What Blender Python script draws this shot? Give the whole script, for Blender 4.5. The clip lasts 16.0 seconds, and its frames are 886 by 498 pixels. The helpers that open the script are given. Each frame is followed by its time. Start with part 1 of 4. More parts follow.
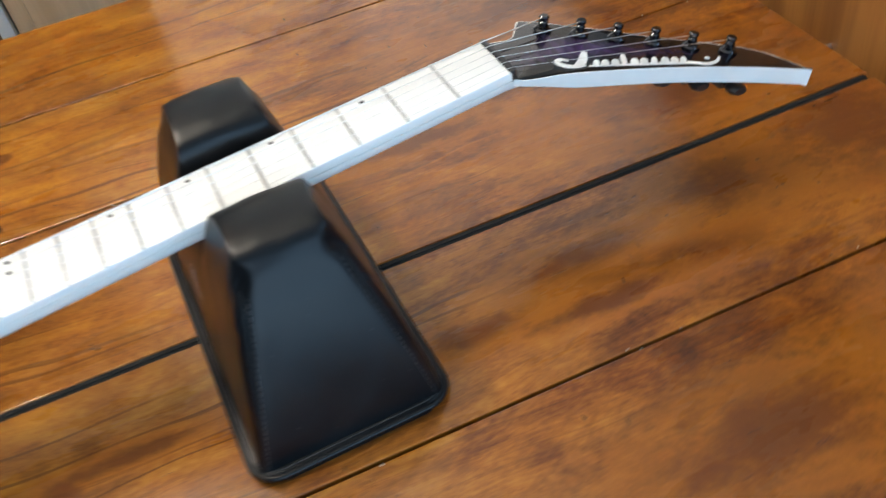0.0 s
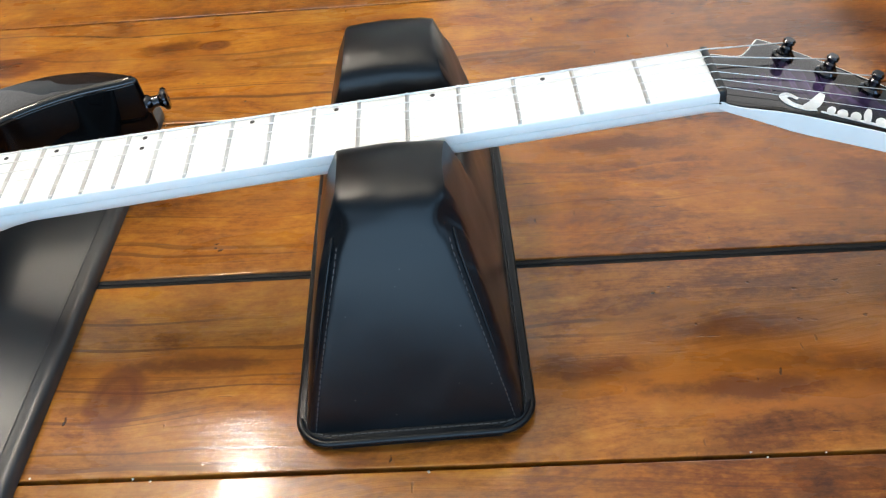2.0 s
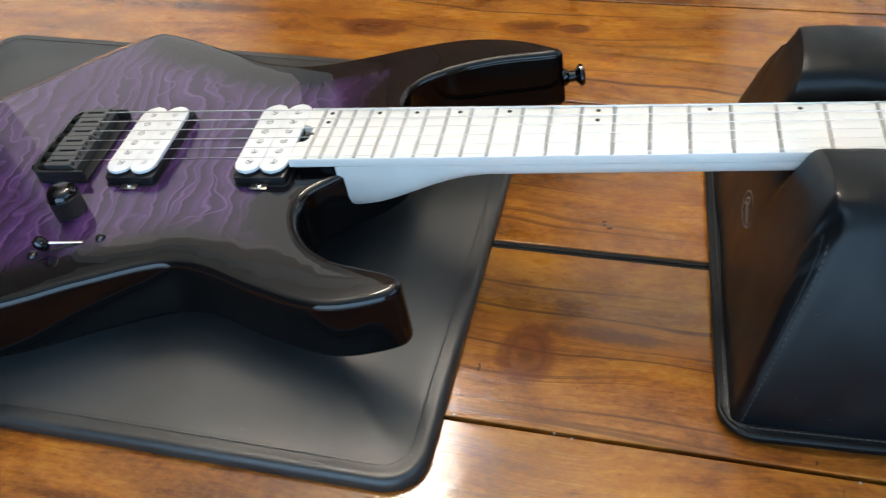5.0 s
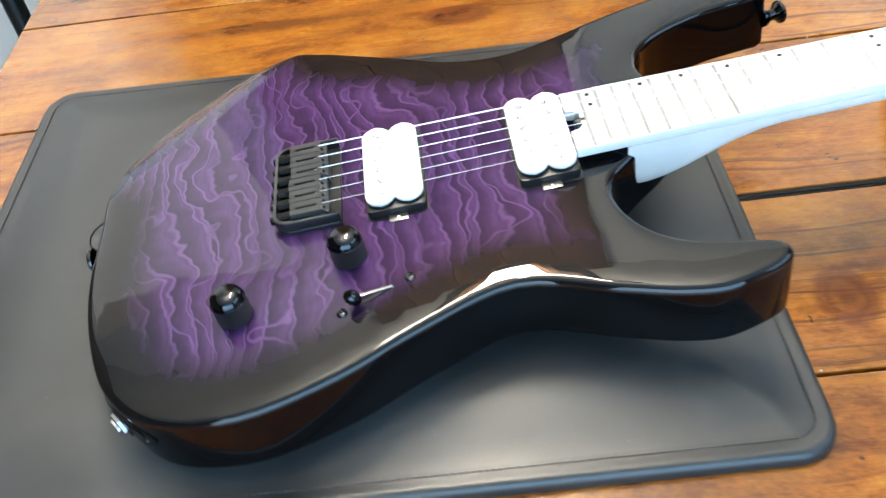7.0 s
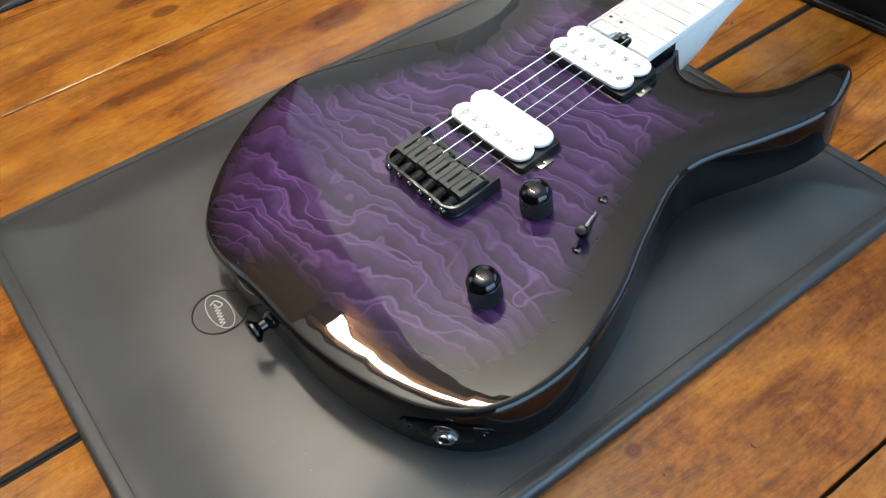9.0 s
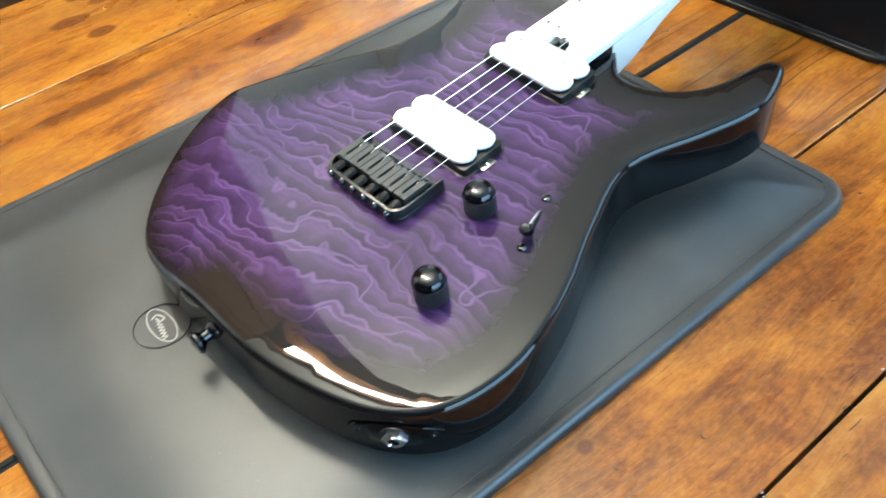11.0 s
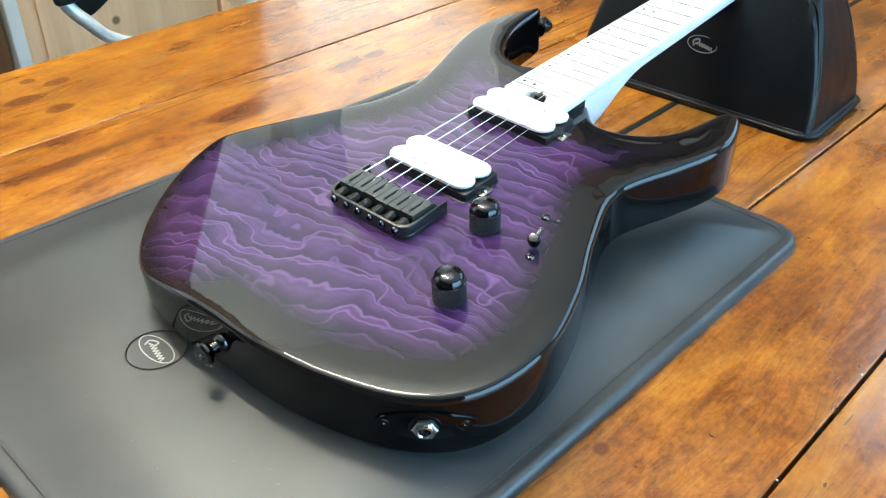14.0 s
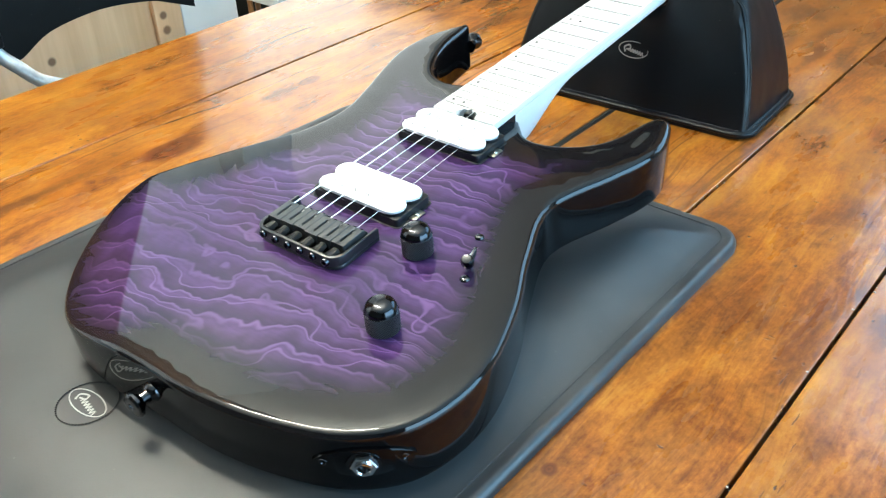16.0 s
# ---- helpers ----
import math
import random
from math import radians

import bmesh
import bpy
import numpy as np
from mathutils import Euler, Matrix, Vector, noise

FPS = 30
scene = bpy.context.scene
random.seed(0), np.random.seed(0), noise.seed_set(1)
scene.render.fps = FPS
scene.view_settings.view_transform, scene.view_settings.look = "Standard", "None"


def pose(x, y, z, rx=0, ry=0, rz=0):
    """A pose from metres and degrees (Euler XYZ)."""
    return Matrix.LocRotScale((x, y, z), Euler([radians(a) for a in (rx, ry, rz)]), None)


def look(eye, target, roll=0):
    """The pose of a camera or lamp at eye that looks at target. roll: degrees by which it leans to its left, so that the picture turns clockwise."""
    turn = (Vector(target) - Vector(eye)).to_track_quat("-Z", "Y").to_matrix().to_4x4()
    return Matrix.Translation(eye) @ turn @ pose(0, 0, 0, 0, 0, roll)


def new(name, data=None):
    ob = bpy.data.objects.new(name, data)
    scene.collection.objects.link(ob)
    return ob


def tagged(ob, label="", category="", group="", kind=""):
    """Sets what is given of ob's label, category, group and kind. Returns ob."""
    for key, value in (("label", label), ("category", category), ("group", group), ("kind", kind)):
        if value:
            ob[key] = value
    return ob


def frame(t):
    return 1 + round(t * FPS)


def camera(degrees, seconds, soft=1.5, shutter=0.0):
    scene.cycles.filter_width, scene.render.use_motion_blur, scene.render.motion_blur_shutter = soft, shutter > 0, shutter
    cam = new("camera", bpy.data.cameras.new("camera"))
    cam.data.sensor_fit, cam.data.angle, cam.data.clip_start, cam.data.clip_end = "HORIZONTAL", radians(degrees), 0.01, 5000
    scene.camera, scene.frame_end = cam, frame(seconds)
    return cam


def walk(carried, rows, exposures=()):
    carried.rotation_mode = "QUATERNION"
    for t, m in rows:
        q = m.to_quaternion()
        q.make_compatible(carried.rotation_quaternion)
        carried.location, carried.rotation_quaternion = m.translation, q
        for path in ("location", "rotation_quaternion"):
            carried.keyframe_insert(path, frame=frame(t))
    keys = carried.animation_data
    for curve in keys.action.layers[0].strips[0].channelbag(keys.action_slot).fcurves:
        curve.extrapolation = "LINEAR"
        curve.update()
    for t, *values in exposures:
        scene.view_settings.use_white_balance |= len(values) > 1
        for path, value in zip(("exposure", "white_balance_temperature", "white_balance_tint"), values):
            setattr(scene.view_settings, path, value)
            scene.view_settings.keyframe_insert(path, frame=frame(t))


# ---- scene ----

from mathutils.geometry import delaunay_2d_cdt

# ---- camera ----
cam = camera(52.96, 16.0, soft=1.2, shutter=0.35)
PATH = [
    (0, (-0.1824, -0.4437, 0.4439), (-0.0841, -0.0992, 0.0951), -10.37),
    (0.5, (-0.0789, -0.4004, 0.4009), (-0.0018, -0.0457, 0.0570), -3.24),
    (1, (-0.0830, -0.3873, 0.4058), (-0.0616, -0.0217, 0.0654), -5.71),
    (1.5, (-0.1130, -0.3936, 0.3989), (-0.1258, -0.0294, 0.0566), -6.10),
    (2, (-0.1184, -0.4073, 0.4012), (-0.1472, -0.0443, 0.0585), -6.08),
    (2.5, (-0.1246, -0.4161, 0.3988), (-0.1585, -0.0530, 0.0567), -5.56),
    (3, (-0.1394, -0.4224, 0.3965), (-0.1758, -0.0601, 0.0539), -5.07),
    (3.5, (-0.1608, -0.4160, 0.3958), (-0.2110, -0.0550, 0.0535), -5.28),
    (4, (-0.2004, -0.4102, 0.4082), (-0.2701, -0.0507, 0.0678), -5.24),
    (4.5, (-0.2299, -0.4220, 0.4159), (-0.3276, -0.0693, 0.0752), -5.81),
    (4.7, (-0.2492, -0.4317, 0.4127), (-0.3575, -0.0790, 0.0753), -5.40),
    (6.8, (-0.5282, -0.4619, 0.4192), (-0.5541, -0.1010, 0.0740), -6.55),
    (7, (-0.5537, -0.4395, 0.4117), (-0.5739, -0.0815, 0.0632), -8.74),
    (7.5, (-0.6083, -0.3622, 0.3930), (-0.6028, -0.0085, 0.0397), -9.35),
    (8, (-0.6416, -0.3134, 0.3860), (-0.5765, 0.0288, 0.0272), -8.08),
    (8.5, (-0.7807, -0.3583, 0.4313), (-0.6403, -0.0411, 0.0712), -11.04),
    (8.7, (-0.8586, -0.3795, 0.4465), (-0.6947, -0.0791, 0.0820), -8.51),
    (10.8, (-0.8783, -0.3849, 0.4247), (-0.6758, -0.0987, 0.0682), -5.94),
    (11, (-0.8691, -0.3911, 0.4313), (-0.6630, -0.1041, 0.0776), -5.89),
    (11.5, (-0.8454, -0.4205, 0.4433), (-0.6100, -0.1388, 0.1038), -4.07),
    (12, (-0.8658, -0.4298, 0.4510), (-0.6209, -0.1504, 0.1163), -2.42),
    (12.5, (-0.8544, -0.4140, 0.3952), (-0.6262, -0.1106, 0.0699), -1.93),
    (13, (-0.8552, -0.3976, 0.3773), (-0.6152, -0.0800, 0.0748), -0.18),
    (13.5, (-0.9253, -0.3951, 0.3688), (-0.6412, -0.0964, 0.0858), 1.52),
    (14, (-0.9740, -0.3899, 0.3715), (-0.6749, -0.1051, 0.0897), 0.66),
    (14.5, (-0.9827, -0.3911, 0.3699), (-0.6777, -0.1088, 0.0919), -1.21),
    (15, (-0.9812, -0.3883, 0.3684), (-0.6737, -0.1079, 0.0912), -2.12),
    (15.5, (-0.9669, -0.3884, 0.3732), (-0.6553, -0.1110, 0.0977), -2.23),
    (16, (-0.9512, -0.3980, 0.3708), (-0.6367, -0.1231, 0.0960), -2.20),
]
# seconds, stops, kelvin, tint
EXPOSURE = [(0, -0.36, 7200, 10), (0.5, -0.44, 7150, 10), (1.5, -0.18, 7100, 9), (3.5, -0.16, 7100, 9), (4.7, -0.57, 7100, 9), (7, 0.27, 6900, 6), (7.5, 0.12, 6900, 6), (8, -0.62, 7050, 8),
            (8.7, -0.40, 7000, 8), (11, 0.45, 6700, 0), (12, 0.28, 6650, 0), (13, 0.55, 6700, -1), (14, 0.56, 6650, -2), (16, 0.57, 6600, -2)]
walk(cam, [(t, look(eye, target, roll)) for t, eye, target, roll in PATH], EXPOSURE)

# ---- world and large lights ----
world = bpy.data.worlds.new("world")
scene.world = world
world.use_nodes = True
wn = world.node_tree
sky = wn.nodes.new("ShaderNodeTexSky")
sky.sky_type, sky.sun_disc = "NISHITA", False
sky.sun_elevation, sky.sun_rotation = radians(40), radians(200)
wn.links.new(sky.outputs[0], wn.nodes["Background"].inputs[0])
wn.nodes["Background"].inputs[1].default_value = 0.1

FLOOR_Z, CEIL_Z = -0.76, 1.74
X0, X1, Y0, Y1 = -2.3, 1.15, -2.1, 1.24
WIN = (-1.5, 1.0, -0.72, 1.4)          # window in the wall behind the camera: x, x, z, z


def area_lamp(name, m, sx, sy, watts, colour):
    data = bpy.data.lights.new(name, "AREA")
    data.shape, data.size, data.size_y, data.energy, data.color = "RECTANGLE", sx, sy, watts, colour
    ob = new(name, data)
    ob.matrix_world = m
    return ob


SIDE = (-2.25, -1.25, 0.4, 1.5)        # window at the left of the far wall: x, x, z, z
EAST = (-1.60, 0.05, 0.55, 1.65)        # window in the end wall: y, y, z, z
RIGHT = (0.18, 1.0, -0.35, 1.55)       # glazed door in the far wall: x, x, z, z
LX, LY, LZ = -0.645, 0.37, 1.14          # long pendant lamp over the table


def daylight(name, at, to, sx, sy, radiance, colour):
    """An area lamp in an opening, by the brightness of its sky."""
    area_lamp(name, look(at, to), sx, sy, radiance * 4 * sx * sy, colour)


def middle(span, k):
    return (span[k] + span[k + 1]) / 2


daylight("window_daylight", (middle(WIN, 0), Y0 - 0.02, middle(WIN, 2)), (middle(WIN, 0), 0.0, middle(WIN, 2)), 2.4, 2.0, 3.8, (0.31, 0.62, 1.0))
daylight("side_daylight", (middle(SIDE, 0), Y1 + 0.1, middle(SIDE, 2)), (middle(SIDE, 0), 0, middle(SIDE, 2)), SIDE[1] - SIDE[0], SIDE[3] - SIDE[2], 1.1, (1.0, 0.98, 0.95))
daylight("door_daylight", (middle(RIGHT, 0), Y1 + 0.1, middle(RIGHT, 2)), (middle(RIGHT, 0), 0, middle(RIGHT, 2)), RIGHT[1] - RIGHT[0], RIGHT[3] - RIGHT[2], 1.0, (1.0, 0.97, 0.93))
daylight("end_daylight", (X1 + 0.1, middle(EAST, 0), middle(EAST, 2)), (0, middle(EAST, 0), middle(EAST, 2)), 1.6, 1.05, 2.4, (0.38, 0.65, 1.0))
# added upward fill above the pendant, there to brighten the ceiling
area_lamp("ceiling_fill_light", look((LX, LY, LZ + 0.056), (LX, LY + 0.001, LZ + 1.0)), 0.12, 0.60, 38, (1.0, 0.96, 0.89))


# ---- materials ----
class Nodes:
    """A material's node tree, with short calls to add nodes."""

    def __init__(self, name):
        self.mat = bpy.data.materials.new(name)
        self.mat.use_nodes = True
        self.tree = self.mat.node_tree
        self.bsdf = self.tree.nodes["Principled BSDF"]

    def put(self, socket, value):
        if isinstance(value, bpy.types.NodeSocket):
            self.tree.links.new(value, socket)
        elif isinstance(value, (tuple, list)) and len(value) == 3 and socket.type == "RGBA":
            socket.default_value = (*value, 1)
        else:
            socket.default_value = value

    def node(self, kind, **values):
        n = self.tree.nodes.new("ShaderNode" + kind)
        for key, value in values.items():
            n.inputs[key.replace("_", " ")]
            self.put(n.inputs[key.replace("_", " ")], value)
        return n

    def base(self, **values):
        for key, value in values.items():
            self.put(self.bsdf.inputs[key.replace("_", " ")], value)
        return self

    def where(self, kind="Object"):
        return self.tree.nodes.new("ShaderNodeTexCoord").outputs[kind]

    def world_place(self):
        return self.tree.nodes.new("ShaderNodeNewGeometry").outputs["Position"]

    def scaled(self, vec, scale, shift=(0, 0, 0), turn=(0, 0, 0)):
        n = self.tree.nodes.new("ShaderNodeMapping")
        self.put(n.inputs["Vector"], vec)
        self.put(n.inputs["Scale"], scale)
        self.put(n.inputs["Location"], shift)
        self.put(n.inputs["Rotation"], turn)
        return n.outputs[0]

    def noise(self, vec, scale, detail=4.0, rough=0.55, distort=0.0):
        n = self.node("TexNoise", Vector=vec, Scale=scale, Detail=detail, Roughness=rough, Distortion=distort)
        return n.outputs[0]

    def voronoi(self, vec, scale, feature="F1", out=0, smooth=0.5):
        n = self.tree.nodes.new("ShaderNodeTexVoronoi")
        n.feature = feature
        self.put(n.inputs["Vector"], vec)
        self.put(n.inputs["Scale"], scale)
        if feature == "SMOOTH_F1":
            self.put(n.inputs["Smoothness"], smooth)
        return n.outputs[out]

    def math(self, op, a, b=0.0, c=0.0, clamp=False):
        n = self.tree.nodes.new("ShaderNodeMath")
        n.operation, n.use_clamp = op, clamp
        for socket, value in zip(n.inputs, (a, b, c)):
            self.put(socket, value)
        return n.outputs[0]

    def vmath(self, op, a, b=(0, 0, 0)):
        n = self.tree.nodes.new("ShaderNodeVectorMath")
        n.operation = op
        self.put(n.inputs[0], a)
        self.put(n.inputs[1], b)
        return n.outputs["Value"] if op in ("LENGTH", "DISTANCE", "DOT_PRODUCT") else n.outputs[0]

    def ramp(self, fac, stops, ease=False):
        n = self.tree.nodes.new("ShaderNodeValToRGB")
        n.color_ramp.interpolation = "EASE" if ease else "LINEAR"
        while len(n.color_ramp.elements) < len(stops):
            n.color_ramp.elements.new(0.5)
        for e, (at, colour) in zip(n.color_ramp.elements, stops):
            e.position, e.color = at, (*colour, 1) if isinstance(colour, tuple) else (colour,) * 3 + (1,)
        self.put(n.inputs[0], fac)
        return n.outputs[0]

    def span(self, value, a, b, c=0.0, d=1.0):
        n = self.tree.nodes.new("ShaderNodeMapRange")
        n.interpolation_type = "SMOOTHSTEP"
        for socket, v in zip(n.inputs, (value, a, b, c, d)):
            self.put(socket, v)
        return n.outputs[0]

    def mix(self, fac, a, b, blend="MIX"):
        n = self.tree.nodes.new("ShaderNodeMix")
        n.data_type, n.blend_type = "RGBA", blend
        self.put(n.inputs[0], fac)
        self.put(n.inputs[6], a)
        self.put(n.inputs[7], b)
        return n.outputs[2]

    def bump(self, height, strength=0.3, distance=0.001):
        self.put(self.bsdf.inputs["Normal"], self.node("Bump", Height=height, Strength=strength, Distance=distance).outputs[0])
        return self

    def attribute(self, name):
        n = self.tree.nodes.new("ShaderNodeAttribute")
        n.attribute_name = name
        return n.outputs["Fac"]

    def random(self):
        return self.tree.nodes.new("ShaderNodeObjectInfo").outputs["Random"]


def plain(name, colour, rough=0.5, metal=0.0, coat=0.0, grain=0.0, scale=400.0, vary=0.15):
    m = Nodes(name)
    n = m.noise(m.where(), scale * 0.12, 3)
    c = m.mix(m.span(n, 0.35, 0.7), tuple(v * (1 - vary) for v in colour), tuple(min(v * (1 + vary * 0.7), 0.95) for v in colour))
    m.base(Base_Color=c, Roughness=rough, Metallic=metal, Coat_Weight=coat, Coat_Roughness=0.03)
    if grain:
        m.bump(m.noise(m.where(), scale, 4), grain, 0.0006)
    return m.mat


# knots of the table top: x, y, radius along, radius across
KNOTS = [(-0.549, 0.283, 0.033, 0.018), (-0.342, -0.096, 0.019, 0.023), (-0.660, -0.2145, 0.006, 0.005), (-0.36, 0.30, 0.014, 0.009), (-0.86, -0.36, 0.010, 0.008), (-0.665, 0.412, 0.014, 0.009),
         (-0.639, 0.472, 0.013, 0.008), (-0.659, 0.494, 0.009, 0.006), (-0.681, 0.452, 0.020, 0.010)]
# ragged patches of dark stain
STAINS = [(0.030, -0.060, 0.060, 0.014), (0.072, -0.098, 0.075, 0.016), (0.165, -0.045, 0.060, 0.030), (-0.070, -0.088, 0.040, 0.012), (0.012, -0.105, 0.050, 0.010), (-0.30, -0.072, 0.050, 0.007),
          (-0.73, 0.305, 0.110, 0.010), (-0.40, 0.30, 0.030, 0.012), (0.20, 0.07, 0.11, 0.04), (0.24, -0.24, 0.10, 0.05), (0.16, 0.27, 0.12, 0.03), (0.05, -0.235, 0.07, 0.03), (0.27, -0.04, 0.06, 0.05),
          (-0.42, -0.318, 0.030, 0.014), (-0.02, 0.12, 0.06, 0.012)]


def table_wood():
    m = Nodes("stained_pine_varnish")
    p = m.world_place()
    r = m.random()
    shift = m.tree.nodes.new("ShaderNodeCombineXYZ")
    m.put(shift.inputs[0], m.math("MULTIPLY", r, 7.0))
    m.put(shift.inputs[1], m.math("MULTIPLY", r, 3.0))
    q = m.vmath("ADD", p, shift.outputs[0])
    warp = m.noise(m.scaled(q, (2.2, 7, 1)), 1.0, 3)
    bent = m.vmath("ADD", q, m.scaled(warp, (0.0, 0.09, 0)))
    streak = m.noise(m.scaled(bent, (3.0, 70, 20)), 1.0, 7, 0.68, 0.4)
    fine = m.noise(m.scaled(bent, (16, 520, 60)), 1.0, 4, 0.65)
    blotch = m.noise(m.scaled(q, (11, 20, 4)), 1.0, 10, 0.70, 0.5)
    cloud = m.noise(m.scaled(q, (2.6, 5.0, 1)), 1.0, 3, 0.5, 0.6)
    speckle = m.noise(m.scaled(q, (150, 300, 60)), 1.0, 5, 0.72)
    mottle = m.noise(m.scaled(q, (38, 70, 30), (2, 7, 0)), 1.0, 6, 0.68, 0.3)
    tone = m.math("ADD", m.math("MULTIPLY", streak, 0.30), m.math("MULTIPLY", m.math("ADD", m.math("MULTIPLY", m.math("SUBTRACT", blotch, 0.5), 1.2), 0.52), 0.64))
    for layer, weight in ((fine, 0.16), (speckle, 0.29), (mottle, 0.28), (cloud, 0.26), (r, 0.05)):
        tone = m.math("ADD", tone, m.math("MULTIPLY", m.math("SUBTRACT", layer, 0.5), weight))
    tone = m.math("ADD", m.math("MULTIPLY", m.math("SUBTRACT", tone, 0.5), 1.08), 0.512)
    # the planks of the far leaf took less stain
    sep = m.tree.nodes.new("ShaderNodeSeparateXYZ")
    m.put(sep.inputs[0], p)
    tone = m.math("ADD", tone, m.span(sep.outputs[1], 0.179, 0.181, 0.0, 0.02))
    # darker tone towards the +x end, its start broken up by the cloud noise
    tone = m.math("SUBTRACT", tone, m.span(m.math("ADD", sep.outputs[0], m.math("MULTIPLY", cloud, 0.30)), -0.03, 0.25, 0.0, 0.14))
    colour = m.ramp(tone, [(0.20, (0.050, 0.0120, 0.0030)), (0.36, (0.175, 0.0450, 0.0060)), (0.50, (0.345, 0.1150, 0.0125)),
                           (0.64, (0.480, 0.190, 0.022)), (0.84, (0.64, 0.300, 0.045))])
    # dull brown patches between the orange ones
    dull = m.span(m.noise(m.scaled(p, (5, 15, 6), (5, 2, 0)), 1.0, 7, 0.66, 0.4), 0.43, 0.60, 0.0, 0.42)
    colour = m.mix(dull, colour, m.ramp(tone, [(0.25, (0.075, 0.026, 0.009)), (0.50, (0.205, 0.078, 0.019)), (0.80, (0.36, 0.170, 0.048))]))
    # dark growth lines, here dense and there sparse
    lines = m.noise(m.scaled(bent, (1.0, 165, 20)), 1.0, 3, 0.6, 0.15)
    dense = m.span(m.noise(m.scaled(q, (1.5, 12, 3)), 1.0, 2), 0.42, 0.60, 0.10, 0.80)
    colour = m.mix(m.math("MULTIPLY", m.span(lines, 0.56, 0.64), dense), colour, (0.105, 0.030, 0.006))
    rag = m.math("MULTIPLY", m.math("SUBTRACT", m.noise(m.scaled(p, (34, 60, 40)), 1.0, 8, 0.74), 0.5), 3.0)
    for x, y, a, b in STAINS:
        d = m.vmath("LENGTH", m.scaled(m.vmath("SUBTRACT", p, (x, y, 0)), (1 / a, 1 / b, 0), (0, 0, 0)))
        spread = m.math("ADD", d, rag)
        colour = m.mix(m.span(spread, 2.1, 1.2, 0.0, 0.60), colour, (0.330, 0.105, 0.010))
        colour = m.mix(m.span(spread, 1.35, 0.3, 0.0, 0.75), colour, (0.085, 0.020, 0.005))
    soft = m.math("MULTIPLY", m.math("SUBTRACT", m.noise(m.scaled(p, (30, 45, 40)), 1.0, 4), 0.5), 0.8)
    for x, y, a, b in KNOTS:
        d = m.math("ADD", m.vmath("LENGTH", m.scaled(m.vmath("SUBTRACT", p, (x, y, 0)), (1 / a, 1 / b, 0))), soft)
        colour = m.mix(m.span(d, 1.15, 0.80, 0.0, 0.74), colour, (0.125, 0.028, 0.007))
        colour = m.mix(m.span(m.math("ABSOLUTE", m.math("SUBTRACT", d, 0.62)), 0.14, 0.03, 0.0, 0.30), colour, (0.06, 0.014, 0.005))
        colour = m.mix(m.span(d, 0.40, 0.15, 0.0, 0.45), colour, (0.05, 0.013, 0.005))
    # pits, short cuts across the grain and long scratches along it
    jitter = m.scaled(m.node("TexNoise", Vector=p, Scale=160.0).outputs[1], (0.35, 0.35, 0))
    pits = m.voronoi(m.vmath("ADD", m.scaled(p, (48, 85, 30)), jitter), 1.0)
    pit = m.math("MULTIPLY", m.span(pits, 0.105, 0.06), m.span(m.noise(m.scaled(p, (7, 9, 6)), 1.0, 3), 0.52, 0.60))
    cuts = m.voronoi(m.vmath("ADD", m.scaled(p, (95, 34, 0), (0, 0, 0), (0, 0, radians(14))), jitter), 1.0)
    cut = m.math("MULTIPLY", m.span(cuts, 0.095, 0.05), m.span(m.noise(m.scaled(p, (9, 14, 6), (3, 1, 0)), 1.0, 3), 0.53, 0.60))
    scores = m.voronoi(m.vmath("ADD", m.scaled(p, (16, 190, 0), (0, 0, 0), (0, 0, radians(-8))), jitter), 1.0)
    score = m.math("MULTIPLY", m.span(scores, 0.11, 0.05), m.span(m.noise(m.scaled(p, (6, 11, 6), (1, 5, 0)), 1.0, 3), 0.52, 0.60))
    pit = m.math("MAXIMUM", pit, m.math("MAXIMUM", cut, m.math("MULTIPLY", score, 0.8)))
    colour = m.mix(m.math("MULTIPLY", pit, 0.85), colour, (0.026, 0.008, 0.003))
    rough = m.span(m.noise(m.scaled(p, (9, 30, 9)), 1.0, 4), 0.3, 0.75, 0.24, 0.38)
    m.base(Base_Color=colour, Roughness=rough, Coat_Weight=1.0, Specular_IOR_Level=0.16)
    m.base(Coat_Roughness=m.span(m.noise(m.scaled(p, (12, 20, 9)), 1.0, 5, 0.65), 0.3, 0.7, 0.09, 0.17))
    h = m.math("SUBTRACT", m.math("ADD", m.math("MULTIPLY", streak, 0.8), m.math("MULTIPLY", fine, 0.35)), m.math("MULTIPLY", pit, 1.2))
    h = m.math("ADD", h, m.math("MULTIPLY", m.noise(m.scaled(p, (10, 16, 10)), 1.0, 2), 1.5))
    m.bump(h, 0.35, 0.0012)
    film = m.math("ADD", m.math("MULTIPLY", m.noise(m.scaled(p, (40, 85, 40)), 1.0, 3, 0.6), 0.34), m.math("MULTIPLY", h, 0.16))
    m.put(m.bsdf.inputs["Coat Normal"], m.node("Bump", Height=film, Strength=0.7, Distance=0.0013).outputs[0])
    return m.mat


